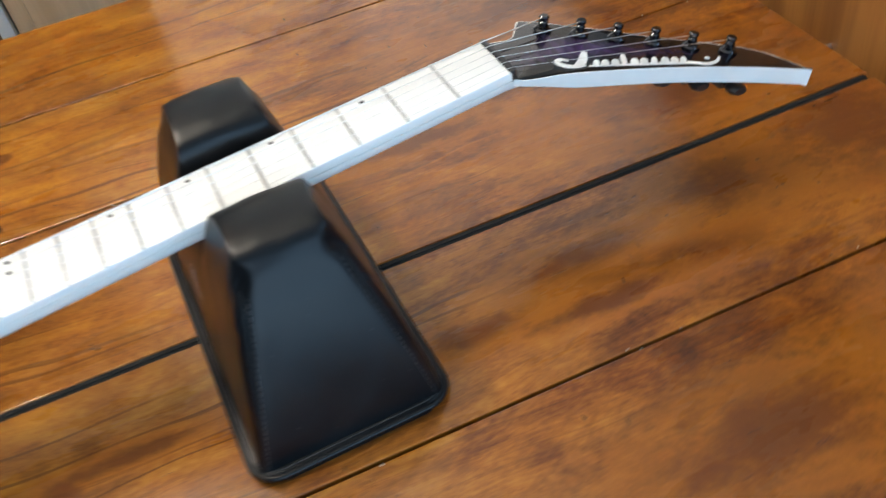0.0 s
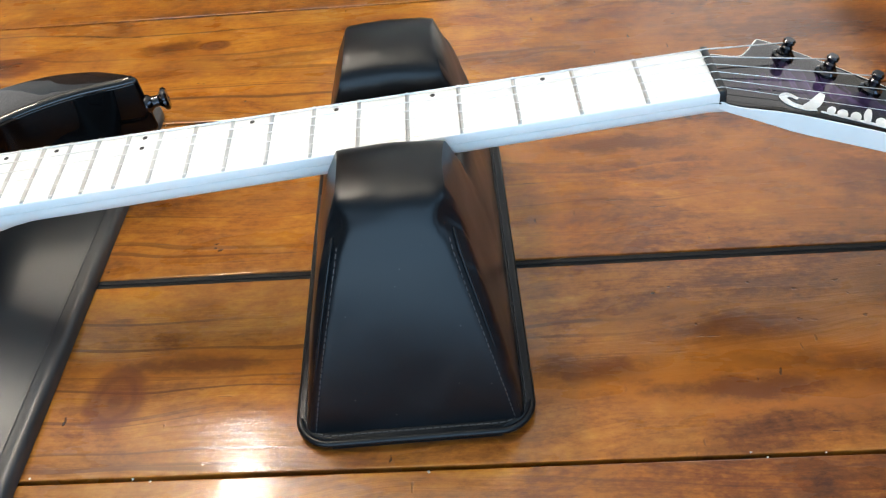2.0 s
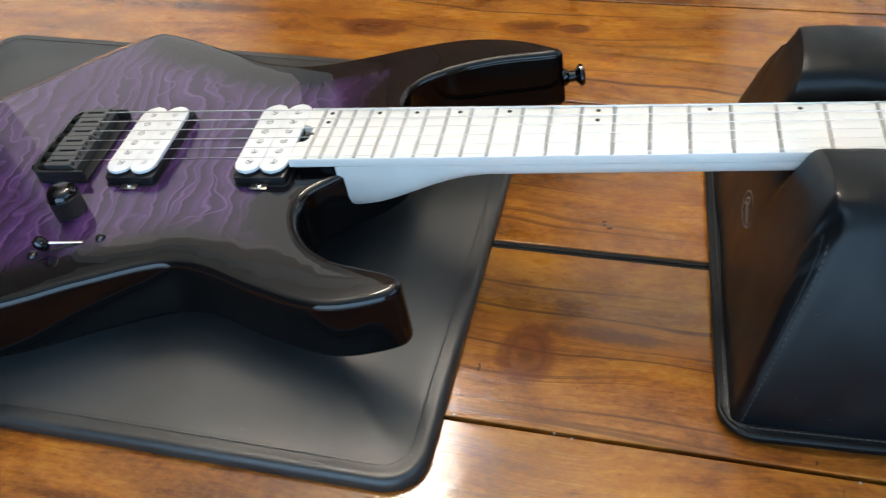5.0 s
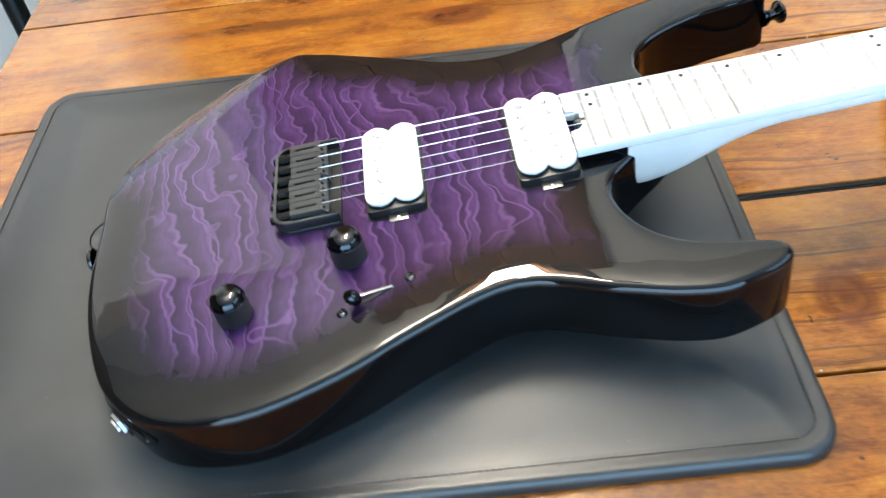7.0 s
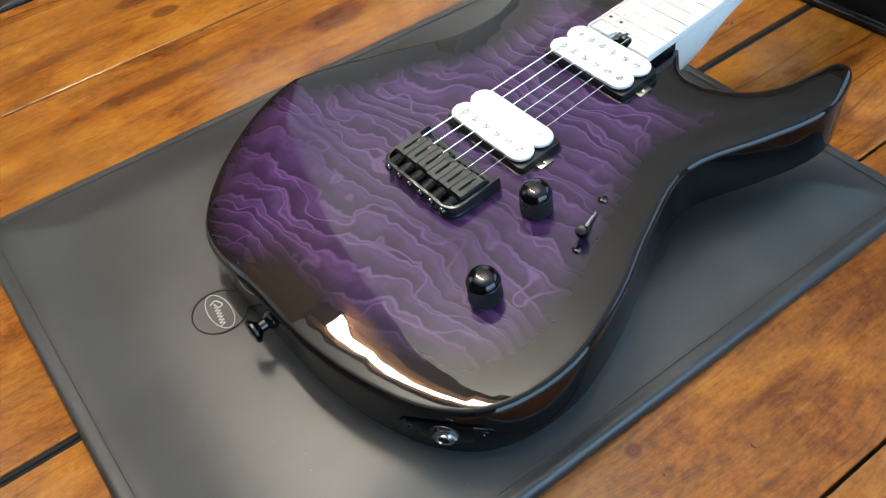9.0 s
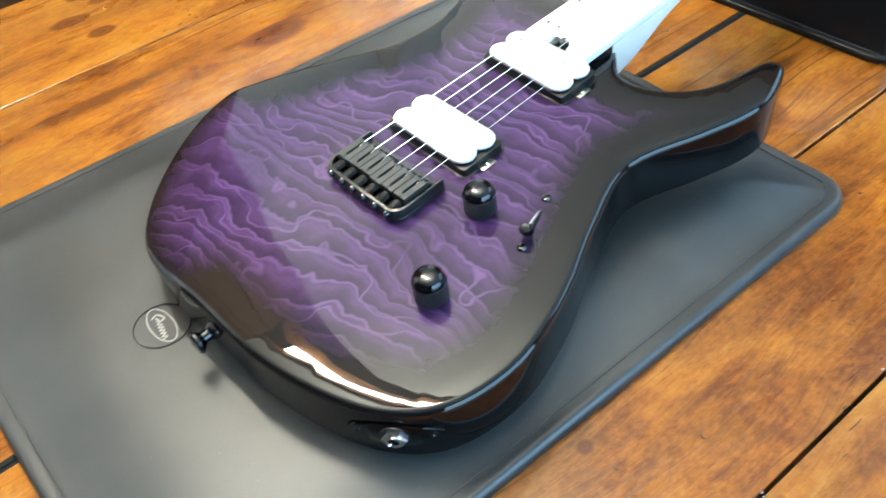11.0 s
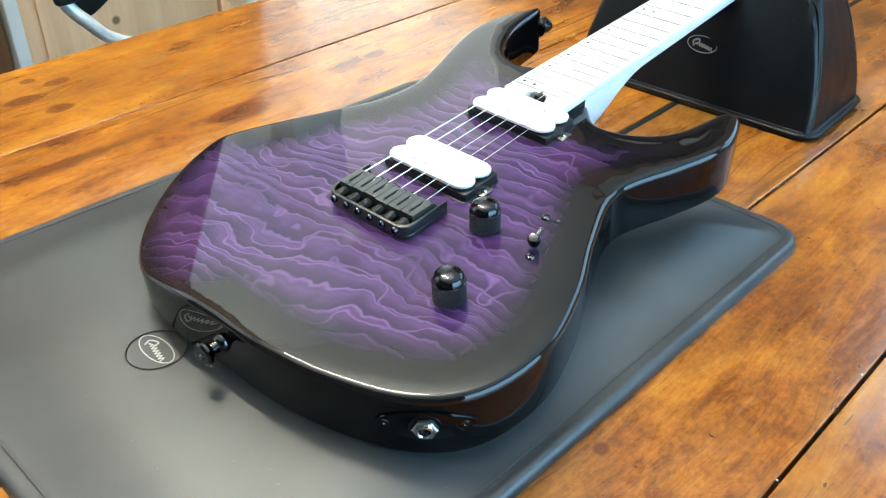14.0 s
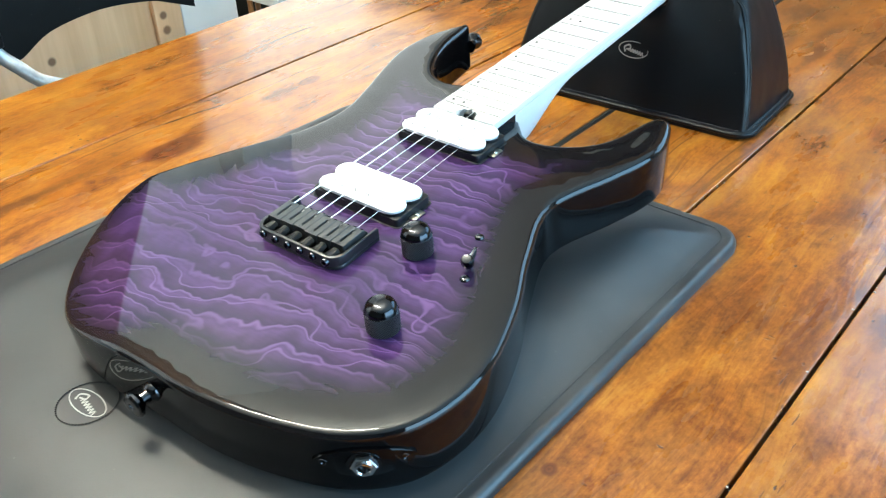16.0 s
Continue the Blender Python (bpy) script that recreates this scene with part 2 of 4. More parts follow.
def leather(name, tone, spec, rough0, rough1, cool=1.08):
    m = Nodes(name)
    o = m.world_place()
    cells = m.voronoi(o, 900.0, "SMOOTH_F1")
    wrinkle = m.noise(m.scaled(o, (16, 16, 16)), 1.0, 3, 0.5, 0.3)
    c = m.mix(m.span(wrinkle, 0.3, 0.7), (tone * 0.8 / cool, tone * 0.8, tone * 0.8 * cool), (tone * 1.25 / cool, tone * 1.25, tone * 1.25 * cool))
    speck = m.span(m.voronoi(o, 75.0), 0.055, 0.02)
    c = m.mix(m.math("MULTIPLY", speck, 0.25), c, (0.18, 0.17, 0.16))
    m.base(Base_Color=c, Roughness=m.span(wrinkle, 0.3, 0.75, rough0, rough1), Specular_IOR_Level=spec)
    m.bump(m.math("ADD", m.math("MULTIPLY", cells, 0.06), m.math("MULTIPLY", wrinkle, 1.0)), 0.25, 0.0012)
    return m.mat


def gloss_black():
    m = Nodes("black_gloss_lacquer")
    m.base(Base_Color=(0.0025, 0.0022, 0.0025), Roughness=0.4, Coat_Weight=1.0, Coat_Roughness=0.018, Coat_IOR=1.28, Specular_IOR_Level=0.0)
    m.bump(m.noise(m.where(), 25.0, 2), 0.02, 0.001)
    return m.mat


def quilt(name, burst0, burst1, scale=1.0, wide=False):
    """Purple figured maple under gloss, with a black burst towards the edge."""
    m = Nodes(name)
    o = m.where()
    f = 74 * scale
    turned = m.scaled(o, (1, 1, 0), (0, 0, 0), (0, 0, radians(-7)))
    roll = m.math("MULTIPLY", m.math("SUBTRACT", m.noise(m.scaled(turned, (17 * scale, 10 * scale, 1)), 1.0, 1, 0.5), 0.5), 4.2)
    ripple = m.math("MULTIPLY", m.math("SUBTRACT", m.noise(m.scaled(turned, (34 * scale, 46 * scale, 1), (3, 1, 0)), 1.0, 2, 0.5), 0.5), 1.35)
    along = m.tree.nodes.new("ShaderNodeSeparateXYZ")
    m.put(along.inputs[0], turned)
    phase = m.math("ADD", m.math("MULTIPLY", along.outputs[0], f), m.math("ADD", roll, ripple))
    # each ripple of the figure: a bright crest, sharp on one side and fading out on the other
    saw = m.math("FRACT", phase)
    crest = m.math("MULTIPLY", m.span(saw, 0.74, 0.90), m.span(saw, 1.0, 0.90))
    glow = m.math("MULTIPLY", m.math("POWER", saw, 1.2), m.span(saw, 1.0, 0.58, 0.0, 1.0))
    # a second, finer set of pale lines
    second = m.math("FRACT", m.math("ADD", m.math("MULTIPLY", phase, 0.53), m.math("MULTIPLY", m.noise(m.scaled(turned, (22 * scale, 18 * scale, 1), (7, 2, 0)), 1.0, 2), 3.6)))
    thread = m.math("MULTIPLY", m.span(m.math("ABSOLUTE", m.math("SUBTRACT", second, 0.5)), 0.075, 0.010), 0.90)
    grain = m.noise(m.scaled(o, (420, 60, 1)), 1.0, 3, 0.6)
    soft = m.noise(m.scaled(turned, (26, 14, 1), (1, 8, 0)), 1.0, 3)
    fade = m.span(m.noise(m.scaled(o, (24, 13, 1)), 1.0, 2), 0.32, 0.60, 0.30, 1.0)
    vein = m.math("MULTIPLY", m.math("MAXIMUM", crest, thread), fade)
    body = m.math("ADD", m.math("MULTIPLY", glow, 0.62), m.math("MULTIPLY", soft, 0.34))
    body = m.math("ADD", body, m.math("MULTIPLY", m.math("SUBTRACT", grain, 0.5), 0.26))
    wood = m.ramp(body, [(0.0, (0.014, 0.006, 0.026)), (0.35, (0.040, 0.016, 0.068)), (0.85, (0.110, 0.050, 0.168))])
    wood = m.mix(m.math("MULTIPLY", vein, 0.62), wood, (0.158, 0.080, 0.235))
    rim = m.math("ADD", m.attribute("edge"), m.math("MULTIPLY", m.math("SUBTRACT", m.noise(o, 28.0, 2), 0.5), 0.010))
    if wide:
        corner = m.vmath("DOT_PRODUCT", m.vmath("SUBTRACT", o, (-0.667, 0.146, 0)), (-0.698, 0.716, 0))
        rim = m.math("ADD", rim, m.span(corner, -0.030, 0.006, 0.0, 0.020))
    colour = m.mix(m.span(rim, burst0, burst1), (0.0035, 0.003, 0.0038), wood)
    m.base(Base_Color=colour, Roughness=0.35, Coat_Weight=1.0, Coat_Roughness=0.015, Specular_IOR_Level=0.05)
    m.bump(m.noise(o, 24.0, 1), 1.0, 0.00030)
    m.put(m.bsdf.inputs["Coat Normal"], m.node("Bump", Height=m.noise(o, 24.0, 1), Strength=1.0, Distance=0.00030).outputs[0])
    return m.mat


def pale_wood(name, a, b, rough=0.45):
    m = Nodes(name)
    o = m.where()
    g = m.noise(m.scaled(o, (30, 340, 340)), 1.0, 4, 0.6, 0.3)
    m.base(Base_Color=m.mix(m.span(g, 0.35, 0.7), a, b), Roughness=rough)
    m.bump(g, 0.03, 0.0005)
    return m.mat


def pine(name, dark, light, turn=0.0, rough=0.4, knots=(), coat=0.2):
    m = Nodes(name)
    p = m.scaled(m.world_place(), (1, 1, 1), (0, 0, 0), (0, turn, 0))
    warp = m.noise(m.scaled(p, (3, 3, 0.8)), 1.0, 3)
    bent = m.vmath("ADD", p, m.scaled(warp, (0.06, 0.06, 0)))
    g = m.noise(m.scaled(bent, (26, 26, 1.6)), 1.0, 4, 0.6)
    k = m.voronoi(m.scaled(p, (7, 7, 4)), 1.0)
    c = m.mix(m.span(g, 0.3, 0.72), dark, light)
    c = m.mix(m.span(k, 0.10, 0.04, 0.0, 0.7), c, tuple(v * 0.25 for v in dark))
    for x, z, r in knots:
        d = m.vmath("LENGTH", m.scaled(m.vmath("SUBTRACT", p, (x, 0, z)), (1 / r, 0, 1 / r)))
        c = m.mix(m.span(d, 1.3, 0.6, 0.0, 0.85), c, (0.16, 0.06, 0.025))
    m.base(Base_Color=c, Roughness=rough, Coat_Weight=coat, Coat_Roughness=0.2)
    m.bump(g, 0.15, 0.001)
    return m.mat


def painted(name, colour, rough=0.6):
    m = Nodes(name)
    n = m.noise(m.world_place(), 2.5, 4)
    f = m.noise(m.world_place(), 180.0, 3)
    m.base(Base_Color=m.mix(m.span(n, 0.3, 0.7), tuple(v * 0.93 for v in colour), colour), Roughness=rough)
    m.bump(f, 0.15, 0.001)
    return m.mat


def glowing(name, colour, strength):
    m = Nodes(name)
    m.base(Base_Color=(0.8, 0.8, 0.8), Emission_Color=colour, Emission_Strength=strength)
    return m.mat


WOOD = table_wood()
LEATHER = leather("black_leather", 0.0055, 0.28, 0.30, 0.40, 1.35)
MAT_LEATHER = leather("black_mat_leather", 0.031, 0.88, 0.41, 0.49)
CHAIR_LEATHER = leather("black_chair_leather", 0.006, 0.16, 0.5, 0.6)
RIM_LEATHER = leather("black_rim_leather", 0.026, 0.85, 0.38, 0.46)
DUST = plain("pale_dust", (0.55, 0.52, 0.46), 0.9)
THREAD = plain("black_thread", (0.050, 0.050, 0.054), 0.5)
GLOSS = gloss_black()
QUILT = quilt("purple_quilted_maple", 0.018, 0.050, 1.0, True)
HEAD_QUILT = quilt("purple_headstock_veneer", 0.010, 0.036, 1.4)
BOARD = pale_wood("bleached_maple_board", (0.885, 0.865, 0.825), (0.91, 0.89, 0.85), 0.34)
NECK_WHITE = plain("white_satin_neck", (0.87, 0.86, 0.83), 0.35, vary=0.03)
STEEL = plain("fret_nickel", (0.58, 0.57, 0.55), 0.28, 0.9)
STRING = plain("string_steel", (0.78, 0.77, 0.75), 0.33, 1.0)
CHROME = plain("bright_chrome", (0.75, 0.76, 0.78), 0.08, 1.0)
PALE_CHROME = plain("satin_chrome", (0.86, 0.87, 0.88), 0.38, 0.6)
BRIGHT_STEEL = plain("bright_steel", (0.66, 0.66, 0.66), 0.26, 0.9)
BLACK_METAL = plain("black_satin_metal", (0.018, 0.018, 0.019), 0.32, 0.0, 0.25, 0.1)
SADDLE_BLACK = plain("worn_black_metal", (0.040, 0.040, 0.040), 0.36, 0.0, 0.35, 0.1)
SPRING_BLACK = plain("dull_black_wire", (0.006, 0.006, 0.006), 0.6)
BLACK_CHROME = plain("black_chrome", (0.07, 0.07, 0.075), 0.12, 1.0)
DULL_BLACK = plain("dull_black_gap", (0.006, 0.006, 0.006), 0.85)
BLACK_PLASTIC = plain("black_plastic", (0.008, 0.008, 0.009), 0.35)
WHITE_PLASTIC = plain("white_bobbin_plastic", (0.88, 0.88, 0.87), 0.35, vary=0.03)
WHITE_INK = plain("white_print", (0.84, 0.84, 0.82), 0.5)
FOIL_INK = plain("dull_silver_foil", (0.46, 0.46, 0.45), 0.45)
GREY_INK = plain("grey_print", (0.30, 0.29, 0.28), 0.5)
BRASS = plain("nickel_silver", (0.50, 0.46, 0.38), 0.28, 1.0)
POLE_SHADE = plain("shaded_metal", (0.22, 0.22, 0.22), 0.4, 0.6)
NICKEL = plain("pole_nickel", (0.80, 0.80, 0.79), 0.35, 0.4)
DOT_BLACK = plain("black_inlay", (0.01, 0.01, 0.01), 0.4)
PINE_LIGHT = pine("pale_pine", (0.72, 0.43, 0.23), (0.87, 0.58, 0.35), 0.0, 0.4, [(-0.249, -0.205, 0.008), (-0.010, -0.185, 0.008), (-0.008, -0.215, 0.009)])
PINE_BROWN = pine("brown_pine", (0.20, 0.074, 0.017), (0.38, 0.155, 0.036), 0.0, 0.45, (), 0.1)
PINE_DEEP = pine("deep_brown_pine", (0.09, 0.034, 0.010), (0.18, 0.072, 0.020), 0.0, 0.6, (), 0.0)
PINE_WALL = pine("panelling_pine", (0.22, 0.115, 0.055), (0.34, 0.19, 0.095), 0.0, 0.6, (), 0.0)
DARK_STAND_IN = pine("black_brown_stand_in", (0.010, 0.006, 0.004), (0.022, 0.012, 0.007))
DARK_WOOD = pine("dark_wood_panelling", (0.045, 0.018, 0.007), (0.09, 0.036, 0.013))
CREAM_GLAZE = plain("cream_glaze", (0.74, 0.70, 0.60), 0.3)
BEIGE_CLOTH = plain("beige_cloth", (0.46, 0.42, 0.33), 0.85, 0.0, 0.0, 0.4)
WHITE_PAINT = painted("white_paint", (0.80, 0.79, 0.76))
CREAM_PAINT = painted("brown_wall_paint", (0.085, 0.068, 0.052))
WALL_LIGHT = painted("light_wall_paint", (0.80, 0.78, 0.74))
CEILING_PAINT = painted("white_ceiling_paint", (0.82, 0.81, 0.78), 0.75)
FLOOR_MAT = pine("floor_boards", (0.13, 0.075, 0.030), (0.24, 0.14, 0.060), radians(90))
LAMP_GLASS = glowing("lamp_diffuser", (1.0, 0.95, 0.88), 145.0)


# ---- mesh helpers ----
def mesh_of(name, bm, material, smooth=35.0):
    data = bpy.data.meshes.new(name)
    bmesh.ops.recalc_face_normals(bm, faces=bm.faces)
    if smooth:
        for f in bm.faces:
            f.smooth = True
        for e in bm.edges:
            if len(e.link_faces) == 2 and e.calc_face_angle(0) > radians(smooth):
                e.smooth = False
    bm.to_mesh(data)
    bm.free()
    if material:
        data.materials.append(material)
    return data


def part(name, bm, material, parent=None, label="", smooth=35.0, m=None):
    ob = new(name, mesh_of(name, bm, material, smooth))
    if parent:
        ob.parent = parent
    if m is not None:
        ob.matrix_basis = m
    if label:
        ob["label"] = label
    return ob


def thing(name, label, category, m=None, group="", kind=""):
    ob = new(name)
    if m is not None:
        ob.matrix_world = m
    return tagged(ob, label, category, group, kind)


def box(x0, x1, y0, y1, z0, z1, bevel=0.0, segs=2):
    bm = bmesh.new()
    bmesh.ops.create_cube(bm, size=1.0, matrix=Matrix.LocRotScale(((x0 + x1) / 2, (y0 + y1) / 2, (z0 + z1) / 2), None, (x1 - x0, y1 - y0, z1 - z0)))
    if bevel:
        bmesh.ops.bevel(bm, geom=bm.edges[:], offset=bevel, segments=segs, profile=0.5, affect="EDGES")
    return bm


def lathe(profile, segs=32, m=None):
    """A turned solid about z from (radius, z) pairs; its ends close where the radius is 0."""
    bm = bmesh.new()
    rings = []
    for r, z in profile:
        if r < 1e-7:
            rings.append([bm.verts.new((0, 0, z))])
        else:
            rings.append([bm.verts.new((r * math.cos(2 * math.pi * k / segs), r * math.sin(2 * math.pi * k / segs), z)) for k in range(segs)])
    for a, b in zip(rings, rings[1:]):
        for k in range(segs):
            n = (k + 1) % segs
            if len(a) == 1 and len(b) > 1:
                bm.faces.new((a[0], b[k], b[n]))
            elif len(b) == 1 and len(a) > 1:
                bm.faces.new((a[k], a[n], b[0]))
            elif len(a) > 1:
                bm.faces.new((a[k], a[n], b[n], b[k]))
    if m is not None:
        bm.transform(m)
    return bm


def tube(points, radius, segs=8, closed=False):
    """A round rod along points."""
    bm = bmesh.new()
    pts = [Vector(p) for p in points]
    rings = []
    for k, p in enumerate(pts):
        a = pts[k - 1] if (k or closed) else p
        b = pts[(k + 1) % len(pts)] if (k < len(pts) - 1 or closed) else p
        turn = (b - a).to_track_quat("Z", "Y").to_matrix()
        rings.append([bm.verts.new(p + turn @ Vector((radius * math.cos(2 * math.pi * s / segs), radius * math.sin(2 * math.pi * s / segs), 0))) for s in range(segs)])
    pairs = list(zip(rings, rings[1:])) + ([(rings[-1], rings[0])] if closed else [])
    for a, b in pairs:
        for s in range(segs):
            bm.faces.new((a[s], a[(s + 1) % segs], b[(s + 1) % segs], b[s]))
    if not closed:
        bm.faces.new(rings[0])
        bm.faces.new(rings[-1])
    return bm


def add(bm, other, m=None):
    """Adds the mesh other to bm and frees other."""
    if m is not None:
        other.transform(m)
    tmp = bpy.data.meshes.new("tmp")
    other.to_mesh(tmp)
    bm.from_mesh(tmp)
    bpy.data.meshes.remove(tmp)
    other.free()
    return bm


def prism(outline, z0, z1, bevel=0.0, segs=2):
    """A flat shape with thickness from a closed outline of (x, y)."""
    bm = bmesh.new()
    low = [bm.verts.new((x, y, z0)) for x, y in outline]
    high = [bm.verts.new((x, y, z1)) for x, y in outline]
    bm.faces.new(low)
    bm.faces.new(high)
    n = len(outline)
    for k in range(n):
        bm.faces.new((low[k], low[(k + 1) % n], high[(k + 1) % n], high[k]))
    if bevel:
        rim = [e for e in bm.edges if abs(e.verts[0].co.z - e.verts[1].co.z) < 1e-6]
        bmesh.ops.bevel(bm, geom=rim, offset=bevel, segments=segs, profile=0.5, affect="EDGES")
    return bm


def spline(points, per=6, closed=True):
    """A smooth curve through points (Catmull-Rom)."""
    out, n = [], len(points)
    for k in range(n if closed else n - 1):
        p = [Vector(points[(k + d) % n] if closed else points[min(max(k + d, 0), n - 1)]) for d in (-1, 0, 1, 2)]
        for s in range(per):
            t = s / per
            out.append(0.5 * (2 * p[1] + (p[2] - p[0]) * t + (2 * p[0] - 5 * p[1] + 4 * p[2] - p[3]) * t * t + (3 * p[1] - p[0] - 3 * p[2] + p[3]) * t ** 3))
    return out if closed else out + [Vector(points[-1])]


def round_rect(x0, x1, y0, y1, r, segs=6):
    out = []
    for cx, cy, a in ((x1 - r, y1 - r, 0), (x0 + r, y1 - r, 90), (x0 + r, y0 + r, 180), (x1 - r, y0 + r, 270)):
        out += [(cx + r * math.cos(radians(a + 90 * k / segs)), cy + r * math.sin(radians(a + 90 * k / segs))) for k in range(segs + 1)]
    return out


def ease(t):
    t = min(max(t, 0.0), 1.0)
    return t * t * (3 - 2 * t)


# ---- room ----
def structure(name, bm, material, label, category):
    return tagged(part(name, bm, material, smooth=0), label, category, kind="structure")


T = 0.12
structure("floor", box(X0 - T, X1 + T, Y0 - T, Y1 + T, FLOOR_Z - 0.1, FLOOR_Z), FLOOR_MAT, "dark wooden floor boards under the table", "floor")
structure("ceiling", box(X0 - T, X1 + T, Y0 - T, Y1 + T, CEIL_Z, CEIL_Z + 0.1), CEILING_PAINT, "plain white painted ceiling", "ceiling")
north = bmesh.new()
for x0, x1, z0, z1 in ((X0 - T, SIDE[0], FLOOR_Z, CEIL_Z), (SIDE[1], RIGHT[0], FLOOR_Z, CEIL_Z), (SIDE[0], SIDE[1], FLOOR_Z, SIDE[2]), (SIDE[0], SIDE[1], SIDE[3], CEIL_Z), (RIGHT[1], X1 + T, FLOOR_Z, CEIL_Z), (RIGHT[0], RIGHT[1], FLOOR_Z, RIGHT[2]), (RIGHT[0], RIGHT[1], RIGHT[3], CEIL_Z)):
    add(north, box(x0, x1, Y1, Y1 + T, z0, z1))
structure("wall_north", north, WALL_LIGHT, "light painted wall with a window and a glazed door", "wall")
east = bmesh.new()
for y0, y1, z0, z1 in ((Y0, EAST[0], FLOOR_Z, CEIL_Z), (EAST[1], Y1, FLOOR_Z, CEIL_Z), (EAST[0], EAST[1], FLOOR_Z, EAST[2]), (EAST[0], EAST[1], EAST[3], CEIL_Z)):
    add(east, box(X1, X1 + T, y0, y1, z0, z1))
structure("wall_east", east, PINE_WALL, "brown wood panelled wall with a window", "wall")
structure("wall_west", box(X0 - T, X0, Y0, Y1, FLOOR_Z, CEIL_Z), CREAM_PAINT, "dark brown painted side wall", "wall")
south = bmesh.new()
for x0, x1, z0, z1 in ((X0 - T, WIN[0], FLOOR_Z, CEIL_Z), (WIN[1], X1 + T, FLOOR_Z, CEIL_Z), (WIN[0], WIN[1], FLOOR_Z, WIN[2]), (WIN[0], WIN[1], WIN[3], CEIL_Z)):
    add(south, box(x0, x1, Y0 - T, Y0, z0, z1))
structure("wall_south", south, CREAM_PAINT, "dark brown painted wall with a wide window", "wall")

# ---- table ----
TX0, TX1 = -0.975, 0.322
SEAMS = [0.532, 0.3565, 0.180, 0.0005, -0.1485, -0.2965, -0.445, -0.590]
table = thing("dining_table", "large stained pine plank table with glossy varnish and dark stains", "table")


def plank(y0, y1, gap0, gap1):
    bm = box(TX0, TX1, y0 + gap0, y1 - gap1, -0.028, 0.0)
    top = [e for e in bm.edges if min(v.co.z for v in e.verts) > -0.001]
    bmesh.ops.bevel(bm, geom=top, offset=0.0009, segments=2, profile=0.5, affect="EDGES")
    return bm


for hi, lo in zip(SEAMS, SEAMS[1:]):
    wide_lo, wide_hi = (0.0037 if abs(v) < 0.01 else 0.0012 for v in (lo, hi))
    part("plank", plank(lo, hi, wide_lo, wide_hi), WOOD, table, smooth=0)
# black filler strip: the shade inside the leaf gap, put in as colour
part("gap_shade_filler", box(TX0 + 0.004, TX1 - 0.004, -0.0036, 0.0046, -0.028, -0.0010), DULL_BLACK, table, "black filler standing for the shade in the gap between the table leaves")
part("leaf_ridge", box(TX0 + 0.004, TX1 - 0.004, -0.0003, 0.0013, -0.0010, 0.0001, 0.0003), DULL_BLACK, table, "thin ridge along the gap")
part("table_frame", box(TX0 + 0.06, TX1 - 0.06, SEAMS[-1] + 0.06, SEAMS[0] - 0.06, -0.11, -0.0285, 0.004), DARK_WOOD, table)
for x in (TX0 + 0.1, TX1 - 0.1):
    for y in (SEAMS[-1] + 0.1, SEAMS[0] - 0.1):
        part("leg", box(x - 0.035, x + 0.035, y - 0.035, y + 0.035, FLOOR_Z, -0.11, 0.006), DARK_WOOD, table)

def seam_dust():
    """Pale crumbs caught along the plank seams."""
    rnd = random.Random(11)
    bm = bmesh.new()
    for y in (-0.1485, -0.2965, 0.180):
        for _ in range(26):
            x = rnd.uniform(TX0 + 0.05, TX1 - 0.03)
            r = rnd.uniform(0.0003, 0.0007)
            c = box(-r, r, -r, r, 0, r)
            add(bm, c, pose(x, y + rnd.uniform(-0.003, 0.003), 0.0, 0, 0, rnd.uniform(0, 90)))
    return bm


tagged(part("seam_dust", seam_dust(), DUST, table, "pale crumbs along the plank seams", smooth=0), kind="stuff")

# ---- work mat ----
MX0, MX1, MY0, MY1 = -0.905, -0.380, -0.2025, 0.219
MAT_TOP = 0.0195


def mat_height(d):
    """The padded mat's top by the distance from its edge."""
    if d < 0.0045:
        return 0.0045 + 0.0045 * math.sqrt(max(0.0, 1 - (1 - d / 0.0045) ** 2))
    if d < 0.013:
        return 0.009 - 0.0004 * math.sin(math.pi * (d - 0.0045) / 0.0085)
    return 0.009 + (MAT_TOP - 0.009) * ease((d - 0.013) / 0.055) ** 0.8


def padded_mat(low, high):
    """The rings of the mat from step low to step high."""
    bm = bmesh.new()
    steps = [0.0, 0.0012, 0.0028, 0.0045, 0.007, 0.0088, 0.011, 0.013, 0.016, 0.021, 0.028, 0.037, 0.048, 0.06, 0.075, 0.10, 0.14, 0.19]
    high = high or len(steps)
    rings = [[bm.verts.new((x, y, 0.0)) for x, y in round_rect(MX0, MX1, MY0, MY1, 0.024, 8)]] if low == 0 else []
    for d in steps[low:high]:
        r = max(0.024 - d * 0.75, 0.004)
        rings.append([bm.verts.new((x, y, mat_height(d) + (0.0007 * noise.noise((x * 14, y * 14, 0)) if d > 0.03 else 0))) for x, y in round_rect(MX0 + d, MX1 - d, MY0 + d, MY1 - d, r, 8)])
    for a, b in zip(rings, rings[1:]):
        for k in range(len(a)):
            bm.faces.new((a[k], a[(k + 1) % len(a)], b[(k + 1) % len(a)], b[k]))
    if high == len(steps):
        bm.faces.new(rings[-1])
    else:
        bm.faces.new(rings[0])
    for v in bm.verts:
        v.co.y = askew(v.co.x, v.co.y)
    return bm


def askew(x, y):
    return y - 0.010 * max(0.0, (x - MX0) / (MX1 - MX0) - 0.35) / 0.65 * ease((y - 0.05) / 0.12)


